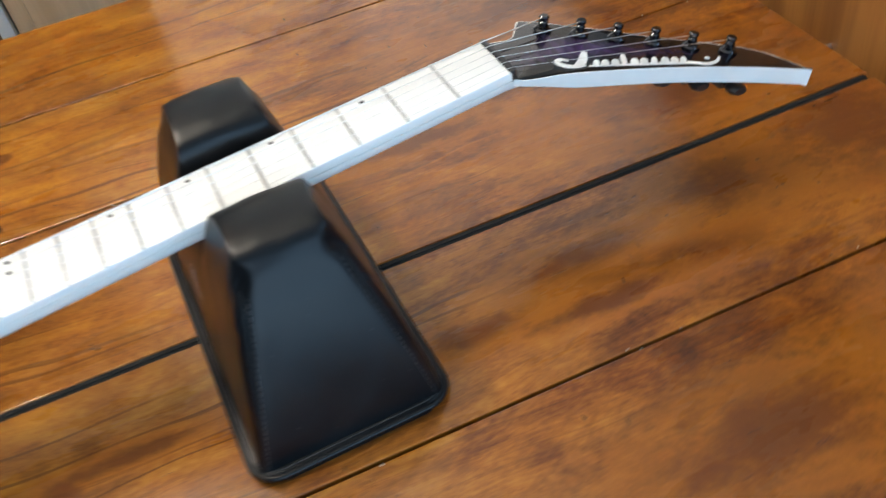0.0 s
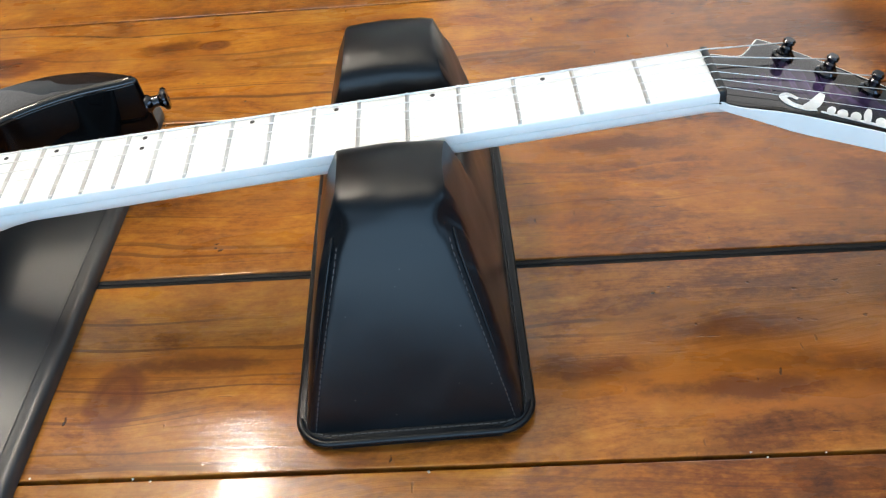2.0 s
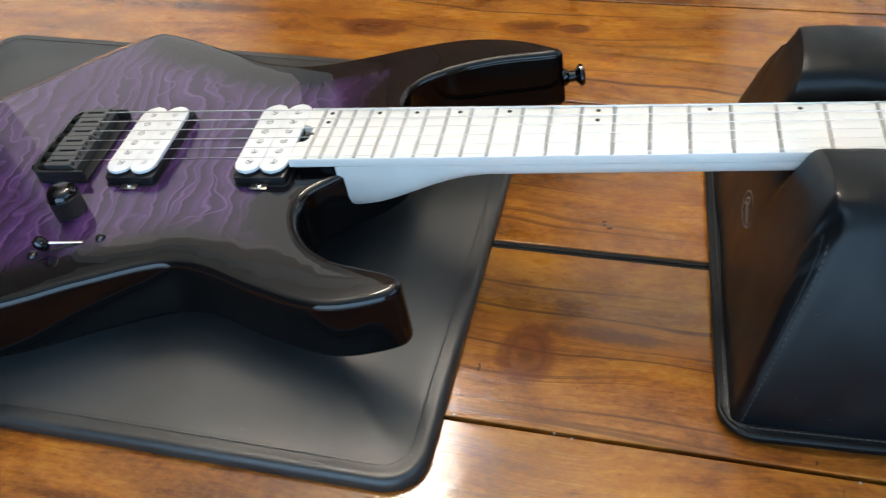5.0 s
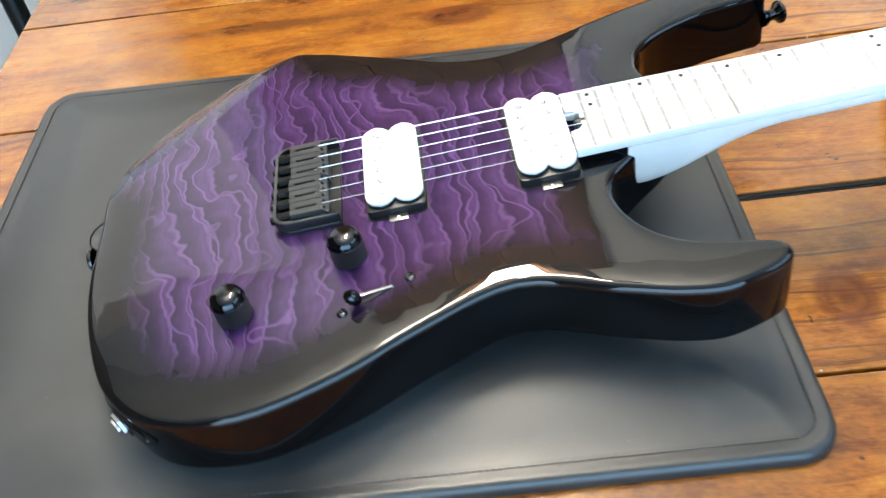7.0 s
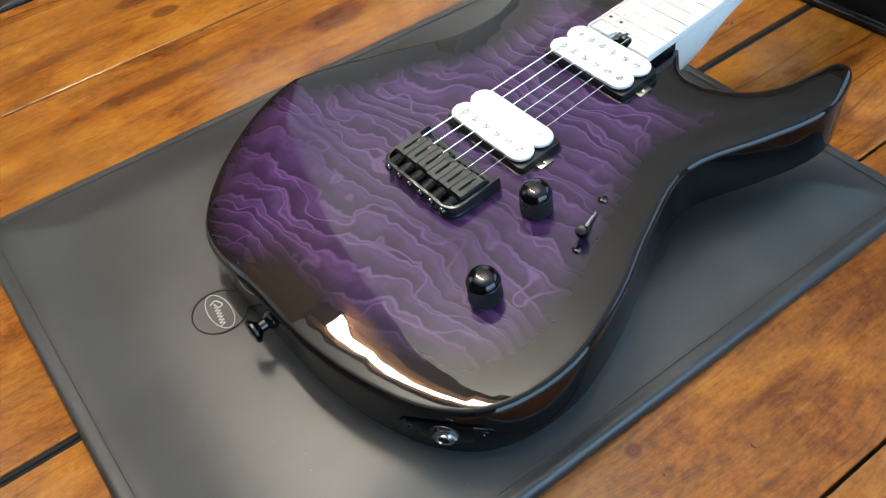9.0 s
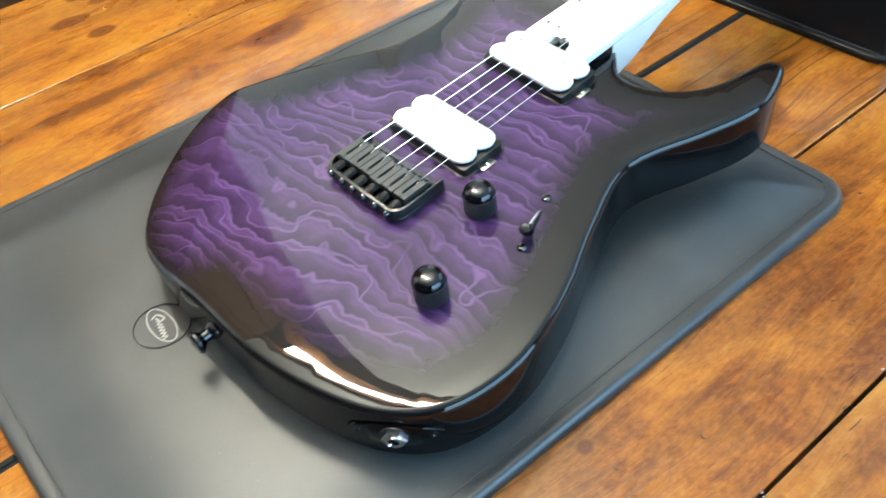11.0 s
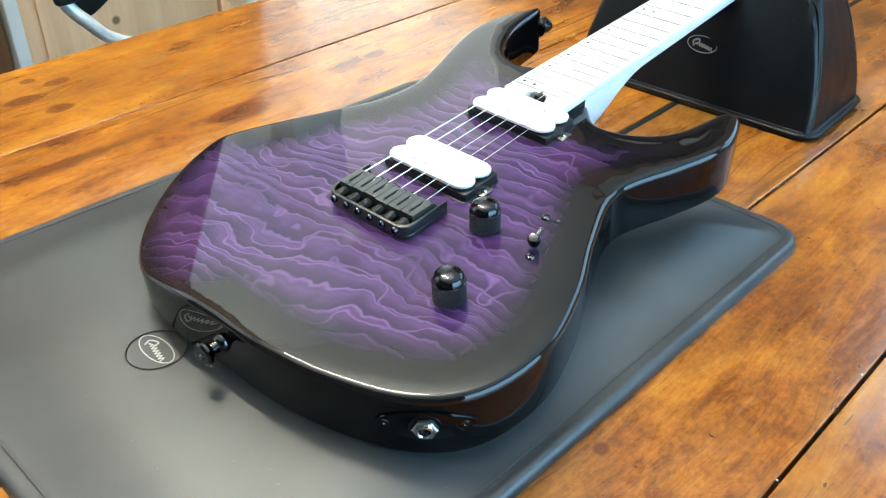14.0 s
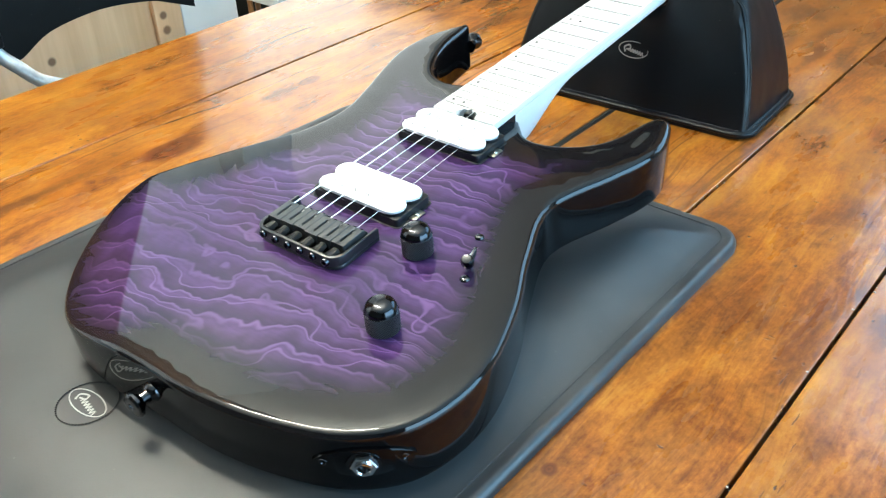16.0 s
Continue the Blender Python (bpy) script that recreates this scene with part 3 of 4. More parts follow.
def stitches(path, length, gap, radius, lift=0.0):
    """Short thread stitches along a path of points."""
    bm = bmesh.new()
    left = 0.0
    for a, b in zip(path, path[1:]):
        a, b = Vector(a), Vector(b)
        span = (b - a).length
        at = left
        while at + length < span:
            p, q = a.lerp(b, at / span), a.lerp(b, (at + length) / span)
            up = Vector((0, 0, lift))
            add(bm, tube([p, p.lerp(q, 0.25) + up, p.lerp(q, 0.75) + up, q], radius, 5))
            at += length + gap
        left = max(at - span, 0.0)
    return bm


def badge(bm, a, b, thick):
    """An oval ring with plain scribbled strokes inside, drawn flat at z = 0."""
    add(bm, tube([(a * math.cos(2 * math.pi * k / 48), b * math.sin(2 * math.pi * k / 48), 0) for k in range(48)], thick, 6, True))
    loop = spline([(-0.52 * a, -0.42 * b), (-0.62 * a, 0.15 * b), (-0.30 * a, 0.52 * b), (-0.22 * a, 0.10 * b), (-0.48 * a, -0.10 * b)], 5, False)
    add(bm, tube([(p.x, p.y, 0) for p in loop], thick * 1.7, 6))
    wave = spline([(a * (-0.30 + 0.085 * k), b * ((0.20 if k % 2 else -0.26) - 0.03 * k), 0) for k in range(13)], 4, False)
    add(bm, tube([tuple(p) for p in wave], thick * 1.25, 6))
    bm.transform(Matrix.Diagonal((1, 1, 0.35, 1)))
    return bm


mat_pad = thing("work_mat", "padded black leather instrument mat with a stitched rim on the table", "mat")
part("pad", padded_mat(7, 0), MAT_LEATHER, mat_pad)
part("rim", padded_mat(0, 8), RIM_LEATHER, mat_pad, "glossier black leather rim of the mat")
edge_line = [(x, askew(x, y), mat_height(0.0105) + 0.0004) for x, y in round_rect(MX0 + 0.0105, MX1 - 0.0105, MY0 + 0.0105, MY1 - 0.0105, 0.016, 8)]
tagged(part("stitching", stitches(edge_line + edge_line[:1], 0.0024, 0.0011, 0.00040, 0.0002), THREAD, mat_pad, "row of black stitches round the rim"), kind="stuff")
BX, BY = -0.7985, 0.013
circle = [(BX + 0.0178 * math.cos(2 * math.pi * k / 60), BY + 0.0178 * math.sin(2 * math.pi * k / 60), MAT_TOP + 0.0006) for k in range(61)]
tagged(part("badge_stitching", stitches(circle, 0.0012, 0.0004, 0.00050, 0.0002), BLACK_PLASTIC, mat_pad, "round stitched border of the badge"), kind="stuff")
part("badge", badge(bmesh.new(), 0.0160, 0.0073, 0.00040), FOIL_INK, mat_pad, "white oval emblem printed on the mat", m=pose(BX, BY, MAT_TOP + 0.0009, 0, 0, -91.5))

# ---- neck rest ----
REST = pose(-0.1712, -0.001, 0, 0, 0, 2.7)
rest = thing("neck_rest", "black leather guitar neck rest with a notch, stitched edges", "neck rest", REST)


def rest_width(z):
    return 0.0600 - 0.0335 * (z / 0.134) ** 1.15


ROUND = 0.0065


def rest_front(z):
    """How far the sloping ends stand out at a height."""
    ends = ((0.006, 0.1265), (0.028, 0.1235), (0.060, 0.1170), (0.092, 0.1068), (0.111, 0.0982), (0.124, 0.0910), (0.1325, 0.0820))
    for (z0, y0), (z1, y1) in zip(ends, ends[1:]):
        if z <= z1:
            return y0 + (y1 - y0) * (z - z0) / (z1 - z0)
    return ends[-1][1]


def corner_cut(y, z):
    """What the rounded upright corners take off the half width."""
    d = min(max(rest_front(z) - abs(y), 0.0), ROUND)
    return (ROUND - math.sqrt(max(0.0, ROUND ** 2 - (ROUND - d) ** 2))) * (1 - ease((z - 0.112) / 0.02))


def rest_body():
    """A padded saddle: sloping ends, two humps and a notch, with bulging sides and gathered corners."""
    prof = spline([(-0.1265, 0.006), (-0.1235, 0.028), (-0.1170, 0.060), (-0.1068, 0.092), (-0.0982, 0.111), (-0.0910, 0.1240), (-0.0820, 0.1325), (-0.060, 0.1342), (-0.041, 0.1305), (-0.0325, 0.1225), (-0.0265, 0.102), (-0.014, 0.0985),
                   (0.014, 0.0985), (0.0265, 0.102), (0.0325, 0.1225), (0.041, 0.1305), (0.060, 0.1342), (0.0820, 0.1325), (0.0910, 0.1240), (0.0982, 0.111), (0.1068, 0.092), (0.1170, 0.060), (0.1235, 0.028), (0.1265, 0.006)], 4, False)
    bm = bmesh.new()
    cols, down = 25, 9
    rows = []
    for p in prof:
        y, h = p.x, p.y
        row = []
        for j in range(down, 0, -1):
            z = h + (0.006 - h) * j / down
            bulge = 0.0030 * math.sin(math.pi * min(max((z - 0.006) / 0.125, 0), 1)) * (1 - abs(y / 0.13) ** 6) + 0.0026 * ease((z - 0.095) / 0.02) * math.sin(math.pi * j / down) * (1 - ease((abs(y) - 0.074) / 0.014))
            row.append(Vector((-rest_width(z) - bulge + corner_cut(y, z), y, z)))
        for k in range(cols):
            u = 2 * k / (cols - 1) - 1
            w = rest_width(h) - corner_cut(y, h)
            pinch = math.exp(-(((abs(y) - 0.0900) / 0.0042) ** 2)) * abs(u) ** 7
            crown = 0.0012 * (1 - u * u) - 0.0007 * abs(u) ** 14 - 0.0036 * pinch
            row.append(Vector((u * (w - 0.0030 * pinch), y - math.copysign(0.0026 * pinch, y), max(h + crown * ease(h / 0.02), 0.006))))
        row += [Vector((-v.x, v.y, v.z)) for v in row[:down][::-1]]
        rows.append([bm.verts.new(v) for v in row])
    n = len(rows[0])
    for a, b in zip(rows, rows[1:]):
        for k in range(n - 1):
            bm.faces.new((a[k], a[k + 1], b[k + 1], b[k]))
    bmesh.ops.remove_doubles(bm, verts=bm.verts, dist=0.00005)
    for v in bm.verts:
        v.co += Vector(noise.noise_vector(v.co * 22)) * 0.0009 + Vector(noise.noise_vector(v.co * 75)) * 0.0005
    return bm


part("cushion", rest_body(), LEATHER, rest, smooth=48.0)
part("base_flange", prism(round_rect(-0.0635, 0.0635, -0.1315, 0.1315, 0.018), 0.0, 0.0075, 0.0030, 3), LEATHER, rest, "flat stitched leather rim")
cord = [(x, y, 0.0052) for x, y in round_rect(-0.0635, 0.0635, -0.1315, 0.1315, 0.018, 8)]
part("piping", tube(cord, 0.0021, 8, True), LEATHER, rest, "corded edge of the rim", smooth=75.0)
part("badge", badge(bmesh.new(), 0.0150, 0.0075, 0.00045), GREY_INK, rest, "grey oval emblem on the side", m=pose(-rest_width(0.059) - 0.0034, -0.006, 0.059, 90, 0, -90) @ Matrix.Rotation(radians(-15), 4, "X"))
rim = [(x, y, 0.0078) for x, y in round_rect(-0.0605, 0.0605, -0.1285, 0.1285, 0.0155)]
tagged(part("stitching", stitches(rim + rim[:1], 0.0030, 0.0009, 0.00036, 0.0002), THREAD, rest, "black stitches round the rim"), kind="stuff")
for s in (-1, 1):
    for e in (-1, 1):
        line = ((0.1260, 0.010), (0.1235, 0.028), (0.1170, 0.060), (0.1068, 0.092), (0.0990, 0.109), (0.0920, 0.1150))
        seam = [(s * (rest_width(z) - 0.80 * ROUND), e * (y + 0.0002), z) for y, z in line]
        cord = [(s * (rest_width(z) - 0.36 * ROUND), e * (y - 0.30 * ROUND), z) for y, z in line]
        part("corner_seam", tube([tuple(p) for p in spline(cord, 4, False)], 0.0008, 8), LEATHER, rest, "raised corner seam", smooth=75.0)
        tagged(part("seam_stitching", stitches(seam, 0.0024, 0.0014, 0.00034, 0.0002), THREAD, rest, "stitched seam along the edge"), kind="stuff")

# ---- guitar ----
GUITAR = pose(0, 0, 0.1364, 1.256, -4.46, 2.674)
guitar = thing("electric_guitar", "electric guitar with purple quilted top, black burst and white neck", "guitar", GUITAR)
SCALE = 0.6477
TOP_Z, BACK_Z = -0.0113, -0.0555

BODY = [(-0.787, 0.005), (-0.7885, 0.045), (-0.784, 0.080), (-0.770, 0.108), (-0.745, 0.133), (-0.710, 0.152), (-0.676, 0.1570), (-0.645, 0.1475),
        (-0.617, 0.1345), (-0.59, 0.121), (-0.556, 0.104), (-0.520, 0.099), (-0.485, 0.107), (-0.448, 0.119), (-0.412, 0.127), (-0.378, 0.124),
        (-0.353, 0.114), (-0.3435, 0.107), (-0.352, 0.1025), (-0.385, 0.098), (-0.415, 0.0875), (-0.435, 0.073), (-0.4425, 0.055),
        (-0.438, 0.036), (-0.437, 0.0), (-0.465, -0.027), (-0.4815, -0.044), (-0.4825, -0.062), (-0.472, -0.083), (-0.452, -0.098), (-0.418, -0.107),
        (-0.409, -0.1135), (-0.4135, -0.124), (-0.442, -0.133), (-0.466, -0.1305), (-0.495, -0.121), (-0.545, -0.1045), (-0.595, -0.1205),
        (-0.640, -0.141), (-0.69, -0.154), (-0.735, -0.147), (-0.763, -0.122), (-0.779, -0.082), (-0.7865, -0.04)]
BEVEL_A, BEVEL_B = Vector((-0.667, 0.146)), Vector((-0.784, 0.032))
BEVEL_OUT = Vector((BEVEL_B.y - BEVEL_A.y, BEVEL_A.x - BEVEL_B.x)).normalized()


def inset(loop, d):
    out, n = [], len(loop)
    for k in range(n):
        t = (loop[(k + 1) % n] - loop[k - 1]).normalized()
        out.append(loop[k] + Vector((-t.y, t.x)) * d)
    return out


def near_edge(p, loop):
    best = 1.0
    for a, b in zip(loop, loop[1:] + loop[:1]):
        ab = b - a
        t = min(max((p - a).dot(ab) / max(ab.length_squared, 1e-12), 0), 1)
        best = min(best, (p - a - ab * t).length)
    return best


def inside(p, loop):
    hit = False
    for a, b in zip(loop, loop[1:] + loop[:1]):
        if (a.y > p.y) != (b.y > p.y) and p.x < (b.x - a.x) * (p.y - a.y) / (b.y - a.y) + a.x:
            hit = not hit
    return hit


def top_height(p, d):
    arch = 0.0005 * (1 - ease(d / 0.009))
    s = (p - BEVEL_A).dot(BEVEL_OUT)
    # the arm bevel starts at a crease and steepens towards the rim
    u = max(s + 0.0012, 0.0)
    drop = 0.30 * (u * u / 0.0048 if u < 0.0024 else u - 0.0012) + 1.9 * max(s, 0.0) ** 2
    return TOP_Z - arch - drop


def carved(loop, r, step, height, back):
    """The carved top of an outline and its sides with back, as two meshes."""
    if sum(a.x * b.y - b.x * a.y for a, b in zip(loop, loop[1:] + loop[:1])) < 0:
        loop = loop[::-1]
    n = len(loop)
    inner = inset(loop, r)
    xs, ys = [p.x for p in loop], [p.y for p in loop]
    pts = list(inner)
    for i in range(int((max(xs) - min(xs)) / step) + 1):
        for j in range(int((max(ys) - min(ys)) / step) + 1):
            p = Vector((min(xs) + step * (i + 0.5 * (j % 2)), min(ys) + step * j))
            clear = height is not top_height or not -0.014 < (p - BEVEL_A).dot(BEVEL_OUT) < 0.05
            if clear and inside(p, inner) and near_edge(p, inner) > step * 0.5:
                pts.append(p)
    # finer points where the arm bevel bends
    if height is top_height:
        along = (BEVEL_B - BEVEL_A).normalized()
        for off in [-0.012, -0.006, -0.003, -0.0014, -0.0007, 0.0, 0.0007, 0.0014, 0.003] + [0.006 + 0.0035 * j for j in range(12)]:
            for i in range(72):
                p = BEVEL_A + along * (-0.03 + 0.0031 * (i + 0.37 * math.sin(off * 4000))) + BEVEL_OUT * off
                if inside(p, inner) and near_edge(p, inner) > 0.0016:
                    pts.append(p)
    verts, _, faces, *_ = delaunay_2d_cdt(pts, [(k, (k + 1) % n) for k in range(n)], [list(range(n))], 1, 1e-7)
    bm = bmesh.new()
    tag = bm.verts.layers.float.new("edge")
    made = []
    for p in verts:
        d = near_edge(p, loop)
        v = bm.verts.new((p.x, p.y, height(p, d)))
        v[tag] = d
        made.append(v)
    for f in faces:
        bm.faces.new([made[k] for k in f])
    ring = made[:n]
    for s in range(1, 6):
        a = radians(90 * s / 5)
        off = r * (1 - math.sin(a))
        nxt = []
        for k, p in enumerate(inset(loop, off)):
            v = bm.verts.new((p.x, p.y, height(inner[k], r) - r * (1 - math.cos(a))))
            v[tag] = off
            nxt.append(v)
        for k in range(n):
            bm.faces.new((ring[k], ring[(k + 1) % n], nxt[(k + 1) % n], nxt[k]))
        ring = nxt
    side = bmesh.new()
    rows = [[side.verts.new(v.co) for v in ring]]
    for s in range(0, 6):
        a = radians(90 * s / 5)
        rows.append([side.verts.new((p.x, p.y, back + r * (1 - math.sin(a)))) for p in inset(loop, r * (1 - math.cos(a)))])
    for a, b in zip(rows, rows[1:]):
        for k in range(n):
            side.faces.new((a[k], a[(k + 1) % n], b[(k + 1) % n], b[k]))
    side.faces.new(rows[-1])
    return bm, side


outline = spline(BODY, 5)
top_bm, side_bm = carved(outline, 0.0045, 0.008, top_height, BACK_Z)
part("body", side_bm, GLOSS, guitar, "gloss black sides and back")
part("body_top", top_bm, QUILT, guitar, "purple quilted maple top with a black burst", smooth=40.0)


def fret_x(n):
    return -SCALE * (1 - 2 ** (-n / 12))


def board_half(x):
    return 0.02095 - 0.0119 * x


# fretboard with a notch for the truss rod wheel at its end
END = -0.4965
fb = [(0.0, board_half(0)), (END, board_half(END)), (END, 0.0075), (END + 0.0055, 0.0075), (END + 0.008, 0.0045), (END + 0.008, -0.0065), (END + 0.0055, -0.0095), (END, -0.0095),
      (END, -board_half(END)), (0.0, -board_half(0))]
fretboard = part("fretboard", prism(fb, -0.0062, 0.0, 0.0007, 2), BOARD, guitar, "bleached maple fretboard with black dots")


def fret_wire(n):
    x = fret_x(n)
    w = board_half(x) - 0.0006
    bm = bmesh.new()
    rows = []
    for y in (-w, -w + 0.0008, w - 0.0008, w):
        lift = 0.0002 if abs(abs(y) - w) < 1e-6 else 0.0011
        rows.append([bm.verts.new((x + dx, y, z)) for dx, z in ((-0.0012, -0.0002), (-0.0009, lift * 0.7), (0, lift), (0.0009, lift * 0.7), (0.0012, -0.0002))])
    for a, b in zip(rows, rows[1:]):
        for k in range(4):
            bm.faces.new((a[k], a[k + 1], b[k + 1], b[k]))
    bm.faces.new(rows[0])
    bm.faces.new(rows[-1])
    return bm


for n in range(1, 25):
    part("fret", fret_wire(n), STEEL, fretboard)
for n in (3, 5, 7, 9, 12, 15, 17, 19, 21, 24):
    x = (fret_x(n) + fret_x(n - 1)) / 2
    for y in ((board_half(x) - 0.0065, board_half(x) - 0.016) if n in (12, 24) else (board_half(x) - 0.0065,)):
        part("inlay_dot", lathe([(0, 0.0002), (0.0014, 0.0002), (0.0014, -0.001), (0, -0.001)], 16, pose(x, y, 0)), DOT_BLACK, fretboard)


def neck_shaft():
    """The rounded back of the neck, from the headstock's throat to the square heel."""
    bm = bmesh.new()
    rows = []
    for k in range(47):
        x = 0.040 - 0.508 * k / 46
        half = board_half(x) if x < 0 else 0.0209 + 0.10 * x
        crown = -0.0062 if x < 0 else -0.0062 - 0.30 * x
        depth = 0.0195 + 0.0030 * min(-x / 0.35, 1) if x < 0 else 0.0195 + 0.21 * x * ease(x / 0.03)
        heel = ease((-x - 0.375) / 0.085)
        depth += 0.0165 * heel
        row = []
        for s in range(17):
            a = math.pi * s / 16
            power = 0.92 - 0.72 * heel
            cy, cz = math.cos(a), math.sin(a)
            row.append(bm.verts.new((x, half * math.copysign(abs(cy) ** power, cy), crown - (depth + crown) * abs(cz) ** power)))
        rows.append(row)
    for a, b in zip(rows, rows[1:]):
        for k in range(16):
            bm.faces.new((a[k], a[k + 1], b[k + 1], b[k]))
        bm.faces.new((a[0], b[0], b[-1], a[-1]))
    bm.faces.new(rows[0])
    bm.faces.new(rows[-1])
    return bm


neck = part("neck", neck_shaft(), NECK_WHITE, guitar, "white painted neck with a square heel")
part("tongue", box(END + 0.004, -0.466, -0.0262, 0.0262, TOP_Z - 0.003, -0.0062), GLOSS, guitar)
part("truss_wheel", lathe([(0, 0.0), (0.0035, 0.0), (0.0042, 0.001), (0.0042, 0.006), (0.0035, 0.007), (0, 0.007)], 20, pose(END + 0.0035, -0.001, -0.004, 0, 90, 0)), BLACK_METAL, guitar, "black truss rod wheel")
part("nut", box(0.0, 0.0036, -0.0212, 0.0212, -0.0075, 0.0012, 0.0006), BLACK_PLASTIC, guitar, "black string nut")

# headstock, in its own plane that leans back from the nut
HEAD = pose(0.004, 0, -0.006, 0, 16, 0)
head_line = spline([(-0.004, -0.0203), (0.038, -0.0272), (0.10, -0.0425), (0.150, -0.0600), (0.186, -0.0755), (0.1865, -0.0735), (0.172, -0.0450), (0.1459, -0.0240), (0.1169, -0.0055), (0.0895, 0.0145),
                    (0.0545, 0.0375), (0.0390, 0.0455), (0.0345, 0.0430), (0.0270, 0.0325), (0.0189, 0.0253), (-0.004, 0.0206)], 5)


def flat_face(p, d):
    return 0.0


face_bm, block_bm = carved(head_line, 0.0011, 0.0045, flat_face, -0.0120)
for v in block_bm.verts:
    # the back of the headstock runs out towards the nut
    if v.co.z < -0.004:
        v.co.z += (-0.0045 - v.co.z) * (1 - ease((v.co.x + 0.004) / 0.050))
headstock = part("headstock", block_bm, NECK_WHITE, guitar, "white painted pointed headstock", m=HEAD)
part("face_veneer", face_bm, HEAD_QUILT, headstock, "black and purple glossy headstock face")


part("edge_line", tube([(p.x, p.y, -0.0007) for p in head_line], 0.0005, 6, True), NECK_WHITE, headstock, "thin pale edge of the headstock face")


def emblem():
    """A white flourish: a hooked swash, slanted lozenges on a thin line, a rising tail and a dot."""
    bm = bmesh.new()
    a, b = Vector((0.0345, -0.0205)), Vector((0.124, -0.0450))
    d = (b - a).normalized()
    up = Vector((-d.y, d.x))

    def at(x, y):
        return a + d * x + up * y

    def stroke(pts, w0, w1):
        """A ribbon that swells from w0 to w1 and back."""
        line = spline(pts, 6, False)
        n = len(line)
        left, right = [], []
        for k, p in enumerate(line):
            t = (line[min(k + 1, n - 1)] - line[max(k - 1, 0)]).normalized()
            w = w0 + (w1 - w0) * math.sin(math.pi * k / (n - 1))
            left.append(at(p.x - t.y * w, p.y + t.x * w))
            right.append(at(p.x + t.y * w, p.y - t.x * w))
        rows = [[bm.verts.new((q.x, q.y, z)) for q in (l, r) for z in (0.0, 0.00025)] for l, r in zip(left, right)]
        for p, q in zip(rows, rows[1:]):
            for i, j in ((0, 1), (1, 3), (3, 2), (2, 0)):
                bm.faces.new((p[i], p[j], q[j], q[i]))
        bm.faces.new(rows[0])
        bm.faces.new(rows[-1])

    stroke([(0.0045, 0.0085), (-0.0005, 0.0105), (-0.0035, 0.0065), (0.001, 0.002), (0.008, 0.001), (0.014, 0.0025)], 0.0012, 0.0022)
    stroke([(0.007, 0.001), (0.013, 0.007), (0.0185, 0.0195)], 0.0014, 0.0030)
    for k, (x, tall) in enumerate(((0.0205, 0.0085), (0.0265, 0.0080), (0.0335, 0.0085), (0.0400, 0.0145), (0.0465, 0.0085), (0.0530, 0.0085), (0.0600, 0.0090), (0.0675, 0.0085), (0.0740, 0.0080), (0.0800, 0.0080))):
        stroke([(x, 0.0), (x + 0.0012, tall * 0.5), (x + 0.0030, tall)], 0.0008, 0.0027 if k % 3 else 0.0021)
    stroke([(0.016, 0.0012), (0.050, 0.0008), (0.084, 0.0004), (0.0945, -0.0022), (0.1030, 0.0008), (0.1075, 0.0065)], 0.0007, 0.0017)
    add(bm, lathe([(0, 0.00025), (0.0018, 0.00025), (0.0018, 0), (0, 0)], 14, Matrix.Translation((*at(0.0985, 0.0055), 0))))
    return bm


part("emblem", emblem(), WHITE_INK, headstock, "white scrolled emblem", m=pose(0, 0, 0.0002))

POSTS = [(0.0468 + 0.0208 * k, 0.0288 - 0.01345 * k) for k in range(6)]
for k, (u, v) in enumerate(POSTS):
    tuner = part("tuner", lathe([(0, 0.0), (0.0062, 0.0), (0.0062, 0.0012), (0.0046, 0.0022), (0.0046, 0.0032), (0.0032, 0.0038), (0.0032, 0.0062), (0.0024, 0.0072),
                                 (0.0024, 0.0080), (0.0034, 0.0086), (0.0034, 0.0100), (0.0026, 0.0109), (0, 0.0109)], 20), BLACK_CHROME, guitar, "black machine head", m=HEAD @ pose(u, v, 0.0002))
    part("housing", box(-0.007, 0.007, -0.009, 0.007, -0.0235, -0.0122, 0.002), BLACK_METAL, tuner)
    part("key", lathe([(0, 0.0), (0.0018, 0.0), (0.0018, 0.003), (0.0050, 0.0045), (0.0072, 0.008), (0.0072, 0.012), (0.0050, 0.015), (0, 0.015)], 20, pose(0.0, -0.006, -0.0195, 90, 0, 0) @ Matrix.Diagonal((1, 0.5, 1, 1))), BLACK_METAL, tuner)

# bridge
BR = (-0.6535, -0.001)
def tub_outline(grow, front):
    """A plate with square front and rounded rear corners."""
    hx, hy, r = 0.0195 - grow, 0.0345 - grow, 0.0085 - grow
    rear = [(-hx + r - r * math.sin(radians(a)), hy - r + r * math.cos(radians(a))) for a in range(0, 91, 15)]
    return [(front, hy)] + rear + [(x, -y) for x, y in rear[::-1]] + [(front, -hy)]


bridge = part("bridge", prism(tub_outline(0.0, 0.0195), TOP_Z, TOP_Z + 0.0025, 0.0004, 1), BLACK_METAL, guitar, "black hardtail bridge with six saddles", m=pose(BR[0], BR[1], 0))
part("bridge_wall", prism(tub_outline(0.0, 0.0195) + tub_outline(0.0019, 0.0195)[::-1], TOP_Z + 0.0024, TOP_Z + 0.0092, 0.0005, 2), BLACK_METAL, bridge, "raised rim with rounded rear corners")
STRINGS = [0.0262 - 0.01048 * k for k in range(6)]
GAUGES = [0.00046, 0.00037, 0.00029, 0.00021, 0.00017, 0.00014]


